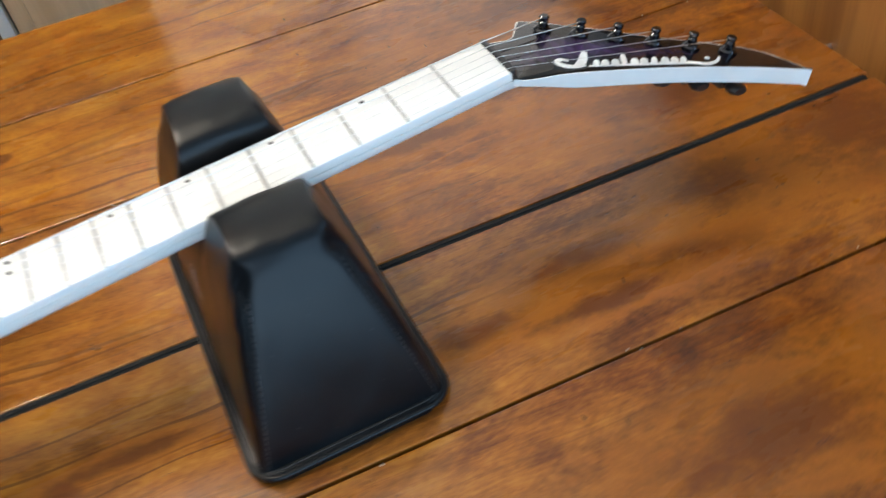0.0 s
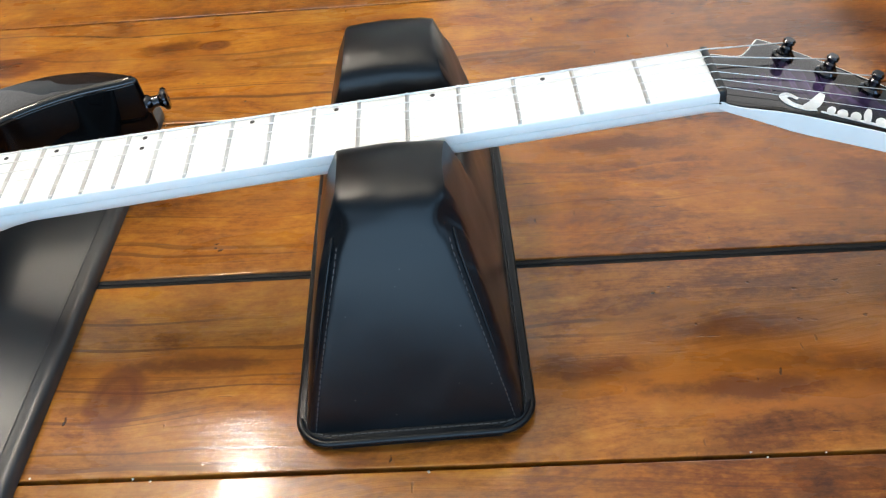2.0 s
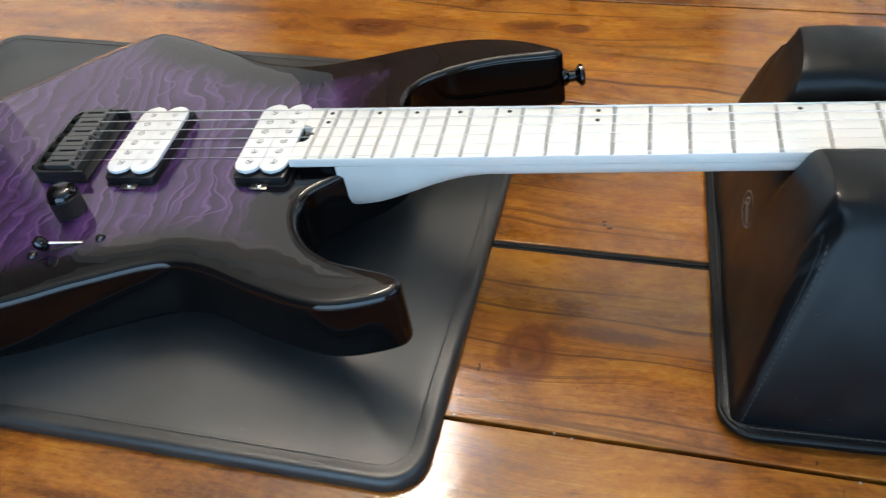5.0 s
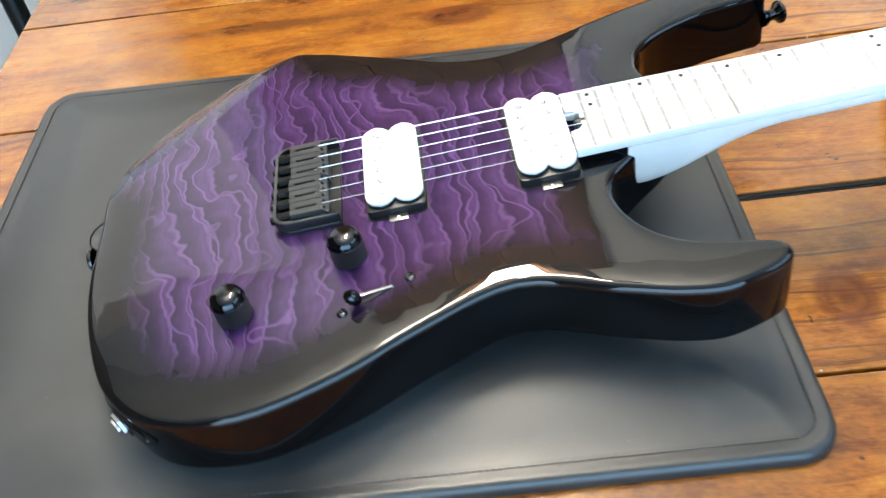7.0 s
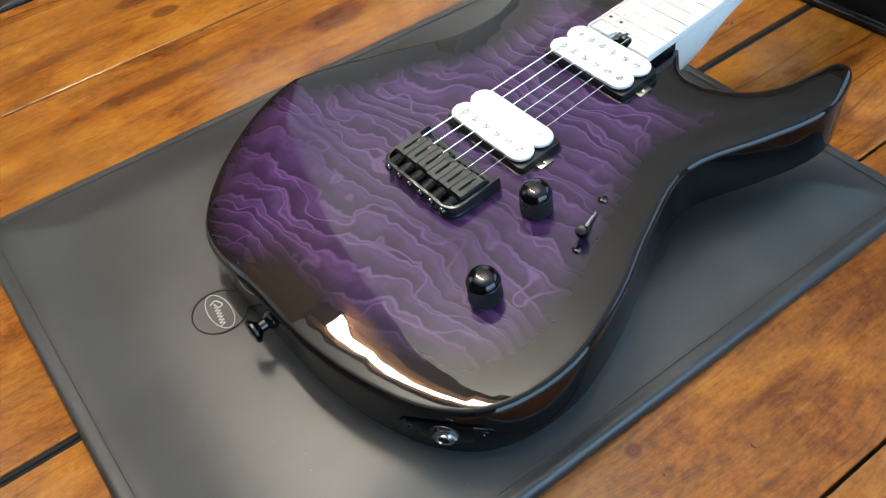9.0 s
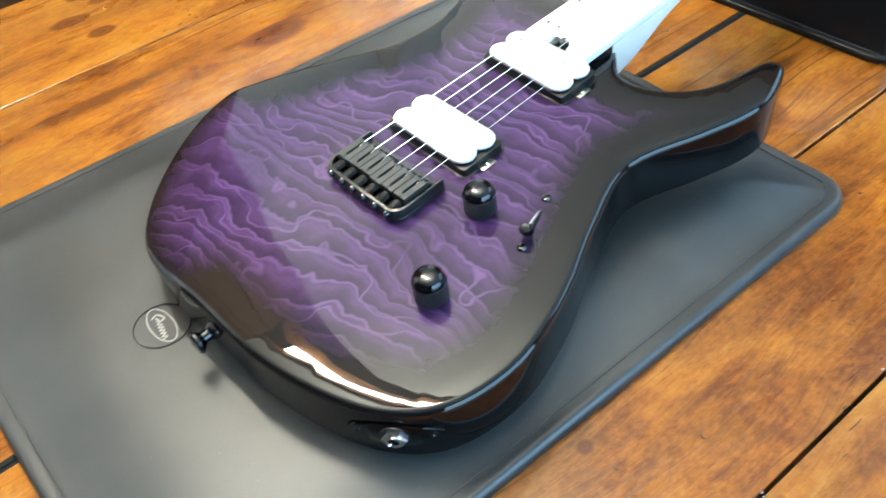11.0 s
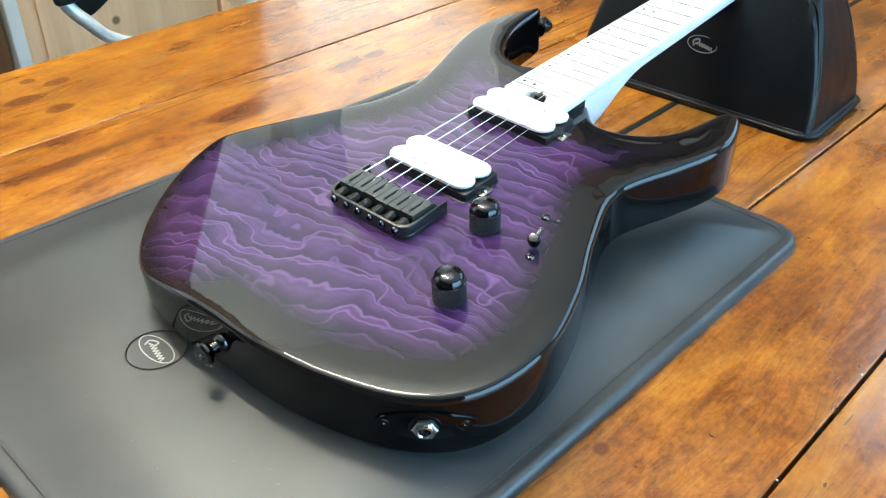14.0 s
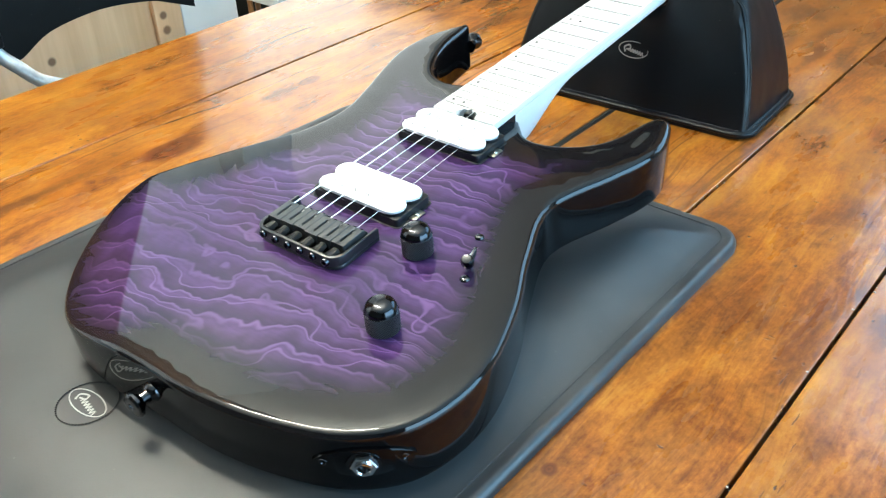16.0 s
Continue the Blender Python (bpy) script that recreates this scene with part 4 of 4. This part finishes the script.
def saddle():
    """A flat-topped block with a string slot and a sloping nose."""
    prof = [(-0.0095, 0.0), (0.0125, 0.0), (0.0125, 0.0058), (0.0088, 0.0092), (-0.0095, 0.0090)]
    nose = [(0.0062, 0.0), (0.0125, 0.0), (0.0125, 0.0058), (0.0088, 0.0092), (0.0062, 0.0091)]
    tail = [(-0.0095, 0.0), (-0.0062, 0.0), (-0.0062, 0.0090), (-0.0095, 0.0090)]
    bm = bmesh.new()
    for line, y0, y1 in ((prof, -0.0051, -0.0008), (prof, 0.0008, 0.0051), (nose, -0.0008, 0.0008), (tail, -0.0008, 0.0008)):
        p = prism(line, y0, y1, 0.0003 if y1 - y0 > 0.002 else 0.0, 1)
        p.transform(pose(0, 0, 0, 90, 0, 0))
        add(bm, p)
    add(bm, box(-0.0065, 0.0065, -0.0009, 0.0009, 0.0, 0.0040))
    return bm


def spring():
    pts = [(-0.0172 + 0.0078 * k / 56, 0.0029 * math.cos(k * 0.78), 0.0029 * math.sin(k * 0.78)) for k in range(57)]
    return tube(pts, 0.00060, 5)


SADDLE, SPRING = mesh_of("saddle", saddle(), SADDLE_BLACK), mesh_of("spring", spring(), SPRING_BLACK)
SCREW = mesh_of("adjusting_screw", lathe([(0, -0.0009), (0.0011, -0.0009), (0.0013, 0.0), (0.0024, -0.0002), (0.0027, -0.001), (0.0027, -0.0026), (0, -0.0026)], 16), BLACK_CHROME)
GRUB = mesh_of("height_screw", lathe([(0, 0.0), (0.0006, 0.0), (0.0006, 0.0004), (0.0010, 0.0004), (0.0010, -0.004), (0, -0.004)], 12), BLACK_CHROME)


def small(name, data, parent, m):
    ob = new(name, data)
    ob.parent = parent
    ob.matrix_basis = m
    return ob


for k, y in enumerate(STRINGS):
    at = pose(0.0005 * (k % 3), y, TOP_Z + 0.0030)
    small("saddle", SADDLE, bridge, at)
    for dy in (-0.0028, 0.0028):
        small("height_screw", GRUB, bridge, at @ pose(0.0102, dy, 0.0080, 0, 42, 0))
    small("spring", SPRING, bridge, pose(0.0, y, TOP_Z + 0.0066))
    small("adjusting_screw", SCREW, bridge, pose(-0.0195, y, TOP_Z + 0.0058, 0, -90, 0) @ pose(0, 0, 0.0020))

# strings
for k, y in enumerate(STRINGS):
    at_nut = 0.0178 - 0.00712 * k
    r = GAUGES[k]
    u, v = POSTS[k]
    post = HEAD @ Vector((u, v + 0.0025, 0.0074))
    pts = [(BR[0] - 0.004, BR[1] + y, TOP_Z + 0.008), (BR[0] + 0.0088, BR[1] + y, TOP_Z + 0.0120), (0.0018, at_nut, 0.0014), tuple(post)]
    part("string", tube(pts, r, 6), STRING, guitar)


# pickups
def coil_outline(length, width):
    return round_rect(-width / 2, width / 2, -length / 2, length / 2, width * 0.485, 7)


def pole_screw():
    """A slotted screw head sunk in the coil: two half discs on a ring coloured dark for the recess's shade."""
    bm = lathe([(0, 0.0001), (0.0023, 0.0001), (0.0023, -0.0008), (0, -0.0008)], 18)
    heads = bmesh.new()
    for turn in (0, 180):
        arc = [(0.0018 * math.cos(radians(a)), 0.0018 * math.sin(radians(a)) + 0.00035) for a in range(0, 181, 20)]
        half = prism(arc, 0.0001, 0.00045)
        half.transform(Matrix.Rotation(radians(turn), 4, "Z"))
        add(heads, half)
    for f in heads.faces:
        f.material_index = 1
    return add(bm, heads)


POLE = mesh_of("pole_screw", pole_screw(), POLE_SHADE)
POLE.materials.append(NICKEL)
SLUG = mesh_of("pole_slug", lathe([(0, 0.0004), (0.0019, 0.0004), (0.0022, 0.0002), (0.0022, -0.0008), (0, -0.0008)], 18), NICKEL)


def pickup(cx, name_label, slugs):
    base = prism(round_rect(-0.0171, 0.0171, -0.0362, 0.0362, 0.0028), TOP_Z, TOP_Z + 0.0058, 0.0006, 2)
    for s in (-1, 1):
        add(base, prism([(x + s * 0.0081, y) for x, y in coil_outline(0.0686, 0.0168)], TOP_Z + 0.0056, TOP_Z + 0.0076, 0.0002, 1))
    p = part("pickup", base, BLACK_PLASTIC, guitar, name_label, m=pose(cx, -0.001, 0))
    part("cavity_edge", prism(round_rect(-0.0182, 0.0182, -0.0378, 0.0378, 0.004), TOP_Z - 0.004, TOP_Z + 0.0003, 0.0002), BLACK_PLASTIC, p)
    for s in (-1, 1):
        part("bobbin", prism(coil_outline(0.0695, 0.0172), TOP_Z + 0.0075, TOP_Z + 0.0098, 0.0007, 3), WHITE_PLASTIC, p, "white coil bobbin", m=pose(s * 0.0081, 0, 0))
        for k in range(6):
            at = pose(s * 0.0081, 0.0255 - 0.0102 * k, TOP_Z + 0.0098, 0, 0, 25 + 37 * k + 60 * s)
            if slugs and s > 0:
                small("pole_slug", SLUG, p, at)
            else:
                small("pole_screw", POLE, p, at)
        part("mounting_ear", box(-0.0055, 0.0055, s * 0.0384 - 0.0030, s * 0.0384 + 0.0022, TOP_Z + 0.0006, TOP_Z + 0.0013, 0.0003), BRASS, p, "nickel mounting ear")
        part("mounting_screw", lathe([(0, 0.0), (0.0007, 0.0), (0.0013, -0.0002), (0.0017, -0.0010), (0, -0.0010)], 14, pose(0, s * 0.0386, TOP_Z + 0.0022)), CHROME, p)
    return p


pickup(-0.6018, "white double-coil bridge pickup in a black base", True)
pickup(-0.5140, "white double-coil neck pickup in a black base", False)


# knobs
def knob_mesh():
    prof = [(0, 0.0200), (0.0030, 0.01985), (0.0056, 0.0193), (0.0075, 0.0182), (0.0087, 0.0166), (0.0092, 0.0148), (0.0093, 0.0138), (0.0097, 0.0134), (0.0097, 0.0012), (0.0094, 0.0006), (0, 0.0006)]
    return lathe(prof, 48)


def knurl():
    m = Nodes("black_knurled_metal")
    o = m.where()
    sep = m.tree.nodes.new("ShaderNodeSeparateXYZ")
    m.put(sep.inputs[0], o)
    ang = m.math("MULTIPLY", m.math("ARCTAN2", sep.outputs[1], sep.outputs[0]), 36.0)
    z = m.math("MULTIPLY", sep.outputs[2], 3900.0)
    a = m.math("SINE", m.math("ADD", ang, z))
    b = m.math("SINE", m.math("SUBTRACT", ang, z))
    side = m.math("MULTIPLY", m.span(sep.outputs[2], 0.0135, 0.0131), m.math("ADD", a, b))
    m.base(Base_Color=(0.055, 0.055, 0.06), Metallic=1.0, Roughness=m.span(sep.outputs[2], 0.0131, 0.0135, 0.38, 0.14))
    m.bump(side, 0.8, 0.0006)
    return m.mat


KNURL = knurl()
for x, y in ((-0.6305, -0.0630), (-0.6938, -0.0890)):
    part("control_knob", knob_mesh(), KNURL, guitar, "black domed metal knob with a knurled side", m=pose(x, y, TOP_Z))

# switch
switch = part("pickup_switch", box(-0.010, 0.010, -0.0011, 0.0011, TOP_Z - 0.001, TOP_Z + 0.0004, 0.0002), BLACK_PLASTIC, guitar, "blade switch with a black tip", m=pose(-0.6175, -0.094, 0, 0, 0, 23))
lever_bm = box(-0.0095, 0.0095, -0.0009, 0.0009, -0.0005, 0.0005, 0.0003)
part("lever", lever_bm, BRIGHT_STEEL, switch, "steel lever", m=pose(0.0005, 0, TOP_Z + 0.0032, 0, 17, 0))
part("tip", lathe([(0, -0.0045), (0.0026, -0.0045), (0.0035, -0.0030), (0.0040, 0.0), (0.0038, 0.0025), (0.0028, 0.0042), (0, 0.0047)], 24, pose(-0.0122, 0, TOP_Z + 0.0066, 0, -28, 0)), BLACK_CHROME, switch, "black barrel tip")
for s in (-1, 1):
    part("switch_screw", lathe([(0, 0.0012), (0.0006, 0.0012), (0.0012, 0.0018), (0.0024, 0.0014), (0.0031, 0.0004), (0.0031, 0.0), (0, 0.0)], 18, pose(s * 0.0202, 0, TOP_Z)), BLACK_CHROME, switch)


# strap buttons and jack on the body's side
def strap_button():
    return lathe([(0, 0.0), (0.0062, 0.0), (0.0060, 0.002), (0.0040, 0.0045), (0.0038, 0.0085), (0.0058, 0.0105), (0.0076, 0.0118), (0.0078, 0.0135), (0.0066, 0.0148), (0.0022, 0.0150), (0.0018, 0.0138), (0, 0.0138)], 28)


part("strap_button", strap_button(), BLACK_CHROME, guitar, "black strap button on the tail", m=pose(-0.7862, 0.001, -0.0315, 0, -90, 0))
part("strap_button", strap_button(), BLACK_CHROME, guitar, "black strap button on the upper horn", m=pose(-0.3445, 0.1060, -0.0335, 0, 90, 14))


def along_rim(start, far):
    """The place and the outward way on the body's outline, a given way past its point nearest to start."""
    k = min(range(len(outline)), key=lambda i: (outline[i] - start).length)
    step = 1 if far > 0 else -1
    left = abs(far)
    p = outline[k]
    while True:
        q = outline[(k + step) % len(outline)]
        gap = (q - p).length
        if gap >= left:
            p = p.lerp(q, left / gap)
            break
        left, p, k = left - gap, q, k + step
    t = (outline[(k + 2) % len(outline)] - outline[k - 2]).normalized()
    out = Vector((t.y, -t.x))
    return p, out if out.dot(p - Vector((-0.62, 0.0))) > 0 else -out


def curved_plate(start, half, tall, z, thick):
    """A thin lens-shaped plate bent round the body's side."""
    bm = bmesh.new()
    rows = []
    for i in range(25):
        u = -1 + 2 * i / 24
        p, out = along_rim(start, u * half)
        h = tall * max(1 - u * u, 0.0) ** 0.8 + 0.0004
        row = []
        for v, lift in ((-1, -0.001), (-1, thick * 0.6), (-0.9, thick), (0.9, thick), (1, thick * 0.6), (1, -0.001)):
            row.append(bm.verts.new((p.x + out.x * lift, p.y + out.y * lift, z + v * h)))
        rows.append(row)
    for a, b in zip(rows, rows[1:]):
        for k in range(6):
            bm.faces.new((a[k], a[(k + 1) % 6], b[(k + 1) % 6], b[k]))
    bm.faces.new(rows[0])
    bm.faces.new(rows[-1])
    return bm


JACK_AT, JACK_Z = Vector((-0.7600, -0.1285)), -0.0305
jack_plate = part("jack_plate", curved_plate(JACK_AT, 0.0265, 0.0100, JACK_Z, 0.0014), GLOSS, guitar, "glossy lens-shaped black jack plate")
jack_p, jack_out = along_rim(JACK_AT, 1e-6)
JACK = Matrix.Translation((jack_p.x, jack_p.y, JACK_Z)) @ Vector((jack_out.x, jack_out.y, 0)).to_track_quat("Z", "Y").to_matrix().to_4x4()
part("jack_washer", lathe([(0.0050, 0.0006), (0.0090, 0.0006), (0.0088, 0.0019), (0.0050, 0.0021)], 28), BLACK_CHROME, jack_plate, m=JACK)
nut_hex = lathe([(0.0043, 0.0018), (0.0070, 0.0018), (0.0070, 0.0036), (0.0062, 0.0042), (0.0043, 0.0042)], 6)
part("hex_nut", nut_hex, CHROME, jack_plate, "bright hexagonal nut", smooth=20, m=JACK)
part("jack_barrel", lathe([(0.0030, -0.002), (0.0030, 0.0050), (0.0036, 0.0056), (0.0046, 0.0054), (0.0047, 0.0020)], 28), CHROME, jack_plate, "bright jack socket", m=JACK)
part("jack_hole", lathe([(0, 0.0008), (0.0031, 0.0008), (0.0031, 0.0), (0, 0.0)], 20), BLACK_PLASTIC, jack_plate, "dark bore of the socket", m=JACK)
for s in (-1, 1):
    at, out = along_rim(JACK_AT, s * 0.0205)
    turn = Vector((out.x, out.y, 0)).to_track_quat("Z", "Y").to_matrix().to_4x4()
    part("plate_screw", lathe([(0, 0.0014), (0.0007, 0.0014), (0.0012, 0.0020), (0.0022, 0.0017), (0.0026, 0.0008), (0, 0.0008)], 16), BLACK_CHROME, jack_plate, m=Matrix.Translation((at.x, at.y, JACK_Z)) @ turn)

# ---- behind the table ----
cupboard = thing("pine_cupboard", "pale pine cupboard with framed doors against the wall", "cupboard")
part("carcass", box(-0.415, 0.035, Y1 - 0.10, Y1 - 0.004, FLOOR_Z, 0.30, 0.004), PINE_LIGHT, cupboard)
part("door_panel", box(-0.385, -0.035, Y1 - 0.108, Y1 - 0.1005, FLOOR_Z + 0.05, 0.26, 0.003), PINE_LIGHT, cupboard)
part("stile", box(-0.028, 0.033, Y1 - 0.114, Y1 - 0.1005, FLOOR_Z + 0.02, 0.28, 0.003), PINE_LIGHT, cupboard)
structure("trim_white_post", box(0.036, 0.170, Y1 - 0.11, Y1 - 0.002, FLOOR_Z, 1.2, 0.003), WHITE_PAINT, "white painted door post", "trim")
structure("trim_white_strip", box(-0.441, -0.418, Y1 - 0.12, Y1 - 0.002, FLOOR_Z, 1.2, 0.003), WHITE_PAINT, "white painted strip beside the cupboard", "trim")
side_board = thing("wooden_cabinet", "tall orange-brown wooden cabinet beside a white strip", "cabinet")
for k in range(5):
    part("board", box(-1.099 + 0.1310 * k, -1.099 + 0.1310 * k + 0.1295, Y1 - 0.105, Y1 - 0.004, FLOOR_Z, CEIL_Z - 0.004, 0.003), PINE_DEEP, side_board)
small_shelf = thing("step_stool", "cream painted stool with thin brown legs by the door", "stool")
part("seat", box(0.175, 0.36, 1.0, 1.12, -0.200, -0.182, 0.004), WHITE_PAINT, small_shelf)
for x in (0.186, 0.205, 0.345):
    part("leg", tube([(x, 1.10, FLOOR_Z), (x - 0.004, 1.10, -0.20)], 0.006, 10), PINE_BROWN, small_shelf)

chair = thing("shell_chair", "black padded shell chair with a chrome tube frame behind the table", "chair")


def chair_shell():
    """A curved padded back: a rounded plate bent about the upright."""
    low = spline([(-0.62, 0.034), (-0.56, 0.016), (-0.521, 0.005), (-0.503, -0.010), (-0.487, -0.024), (-0.467, -0.046), (-0.415, -0.022), (-0.336, -0.013), (-0.26, -0.022), (-0.225, -0.034), (-0.185, -0.050)], 5, False)
    bm = bmesh.new()
    rows = []
    for p in low:
        row = []
        for k in range(9):
            z = p.y + (0.36 - p.y) * k / 8
            row.append((p.x, 0.75 + 0.05 * (k / 8) ** 2, z))
        front = [bm.verts.new(v) for v in row]
        back = [bm.verts.new((x, y + 0.028, z + (0.006 if k == 0 else 0))) for k, (x, y, z) in enumerate(row)]
        rows.append(front + back[::-1])
    n = len(rows[0])
    for a, b in zip(rows, rows[1:]):
        for k in range(n):
            bm.faces.new((a[k], a[(k + 1) % n], b[(k + 1) % n], b[k]))
    bm.faces.new(rows[0])
    bm.faces.new(rows[-1])
    return bm


part("shell", chair_shell(), CHAIR_LEATHER, chair, "black padded back", smooth=60.0)
frame_line = spline([(-0.498, 0.762, -0.008), (-0.490, 0.750, -0.030), (-0.472, 0.745, -0.052), (-0.441, 0.745, -0.083), (-0.36, 0.75, -0.12), (-0.25, 0.78, -0.16), (-0.22, 0.80, -0.40), (-0.22, 0.80, FLOOR_Z)], 5, False)
part("bracket", box(-0.512, -0.484, 0.734, 0.749, -0.020, 0.014, 0.005, 3), BLACK_PLASTIC, chair, "black bracket that holds the tube")
part("frame", tube([tuple(p) for p in frame_line], 0.009, 12), PALE_CHROME, chair, "chrome tube frame", smooth=60.0)
part("leg", tube([(-0.30, 0.800, -0.13), (-0.31, 0.83, -0.3), (-0.32, 0.86, FLOOR_Z)], 0.009, 12), PALE_CHROME, chair, "chrome tube leg", smooth=60.0)

chest = thing("pine_chest", "brown pine chest standing at the end of the table", "chest")
part("carcass", box(0.352, 0.80, -0.50, 0.262, FLOOR_Z, 0.30, 0.006), PINE_BROWN, chest)
part("front_panel", box(0.345, 0.3515, -0.18, 0.185, FLOOR_Z + 0.06, 0.24, 0.002), PINE_BROWN, chest)
part("corner_post", box(0.338, 0.3515, 0.225, 0.262, FLOOR_Z, 0.30, 0.003), PINE_BROWN, chest)
part("knob", lathe([(0, 0.0), (0.004, 0.0), (0.004, 0.008), (0.009, 0.012), (0.010, 0.018), (0.006, 0.022), (0, 0.022)], 20, pose(0.345, 0.07, -0.02, 0, -90, 0)), CHROME, chest, "bright metal knob")

# added block; its near-black colour stands for the dark gap beside the chest
dark_box = thing("dark_gap_block", "near-black block filling the dark gap beside the pine chest", "cabinet")
part("carcass", box(0.37, 0.86, 0.275, 0.95, FLOOR_Z, 0.22, 0.005), DARK_STAND_IN, dark_box)
part("top", box(0.36, 0.87, 0.268, 0.96, 0.2205, 0.238, 0.004), DARK_STAND_IN, dark_box)

# unseen shelf and jars, added as dark and pale shapes for the horn's reflection
unseen_shelf = thing("unseen_shelf", "unseen black-brown shelf added for the dark patch mirrored in the guitar", "shelf")
part("back_panel", box(X1 - 0.016, X1 - 0.002, 0.48, 1.00, 0.95, 1.50, 0.002), DARK_STAND_IN, unseen_shelf)
for y in (0.48, 0.988):
    part("side_panel", box(X1 - 0.13, X1 - 0.0165, y, y + 0.012, 0.95, 1.50, 0.002), DARK_STAND_IN, unseen_shelf)
for z in (0.95, 1.175, 1.488):
    part("shelf_board", box(X1 - 0.13, X1 - 0.0165, 0.4925, 0.9875, z, z + 0.012, 0.002), DARK_STAND_IN, unseen_shelf)
for y, wide in ((0.835, 0.050), (0.660, 0.042)):
    jar = thing("jar", "round cream jar added for a pale blob mirrored in the guitar", "jar", pose(X1 - 0.072, y, 1.187))
    part("vessel", lathe([(0, 0.0), (wide * 0.7, 0.0), (wide, 0.03), (wide, 0.075), (wide * 0.72, 0.105), (wide * 0.66, 0.107), (0, 0.107)], 28), CREAM_GLAZE, jar, smooth=50.0)
    part("lid", lathe([(0, 0.1075), (wide * 0.68, 0.1075), (wide * 0.66, 0.116), (0.012, 0.124), (0.010, 0.136), (0, 0.139)], 28), CREAM_GLAZE, jar, smooth=50.0)

seat_chair = thing("cushioned_chair", "beige cushioned seat with a black rim behind the table", "chair")
part("rim", prism(round_rect(-1.17, -0.715, 0.612, 1.02, 0.07, 8), -0.085, -0.035, 0.008, 3), BLACK_METAL, seat_chair, "black seat rim")
part("cushion", prism(round_rect(-1.145, -0.745, 0.640, 0.995, 0.06, 8), -0.0345, -0.018, 0.006, 3), BEIGE_CLOTH, seat_chair, "beige cushion")
for x in (-1.13, -0.755):
    for y in (0.66, 0.98):
        part("leg", tube([(x, y, FLOOR_Z), (x, y, -0.084)], 0.014, 12), BLACK_METAL, seat_chair)

lamp = thing("pendant_lamp", "long brown wooden pendant lamp hanging over the table, switched on", "lamp")
for dy in (-0.26, 0.26):
    part("cord", tube([(LX + 0.08, LY + dy, CEIL_Z), (LX + 0.08, LY + dy, LZ + 0.05)], 0.0025, 8), BLACK_PLASTIC, lamp)
part("housing", box(LX - 0.098, LX + 0.098, LY - 0.36, LY + 0.36, LZ, LZ + 0.05, 0.008), DARK_WOOD, lamp)
for s in (-1, 1):
    strip = prism([(0.0255, 0.0), (0.0265, -0.004), (0.054, -0.026), (0.060, -0.026), (0.060, 0.0)], -0.34, 0.34)
    strip.transform(Matrix.Translation((LX, LY, LZ)) @ Matrix.Diagonal((s, 1, 1, 1)) @ pose(0, 0, 0, 90, 0, 0))
    part("side_strip", strip, PINE_BROWN, lamp, "sloping brown wooden strip beside the light", smooth=0)
part("diffuser", box(LX - 0.0200, LX + 0.0200, LY - 0.32, LY + 0.29, LZ - 0.010, LZ + 0.004, 0.004), LAMP_GLASS, lamp)
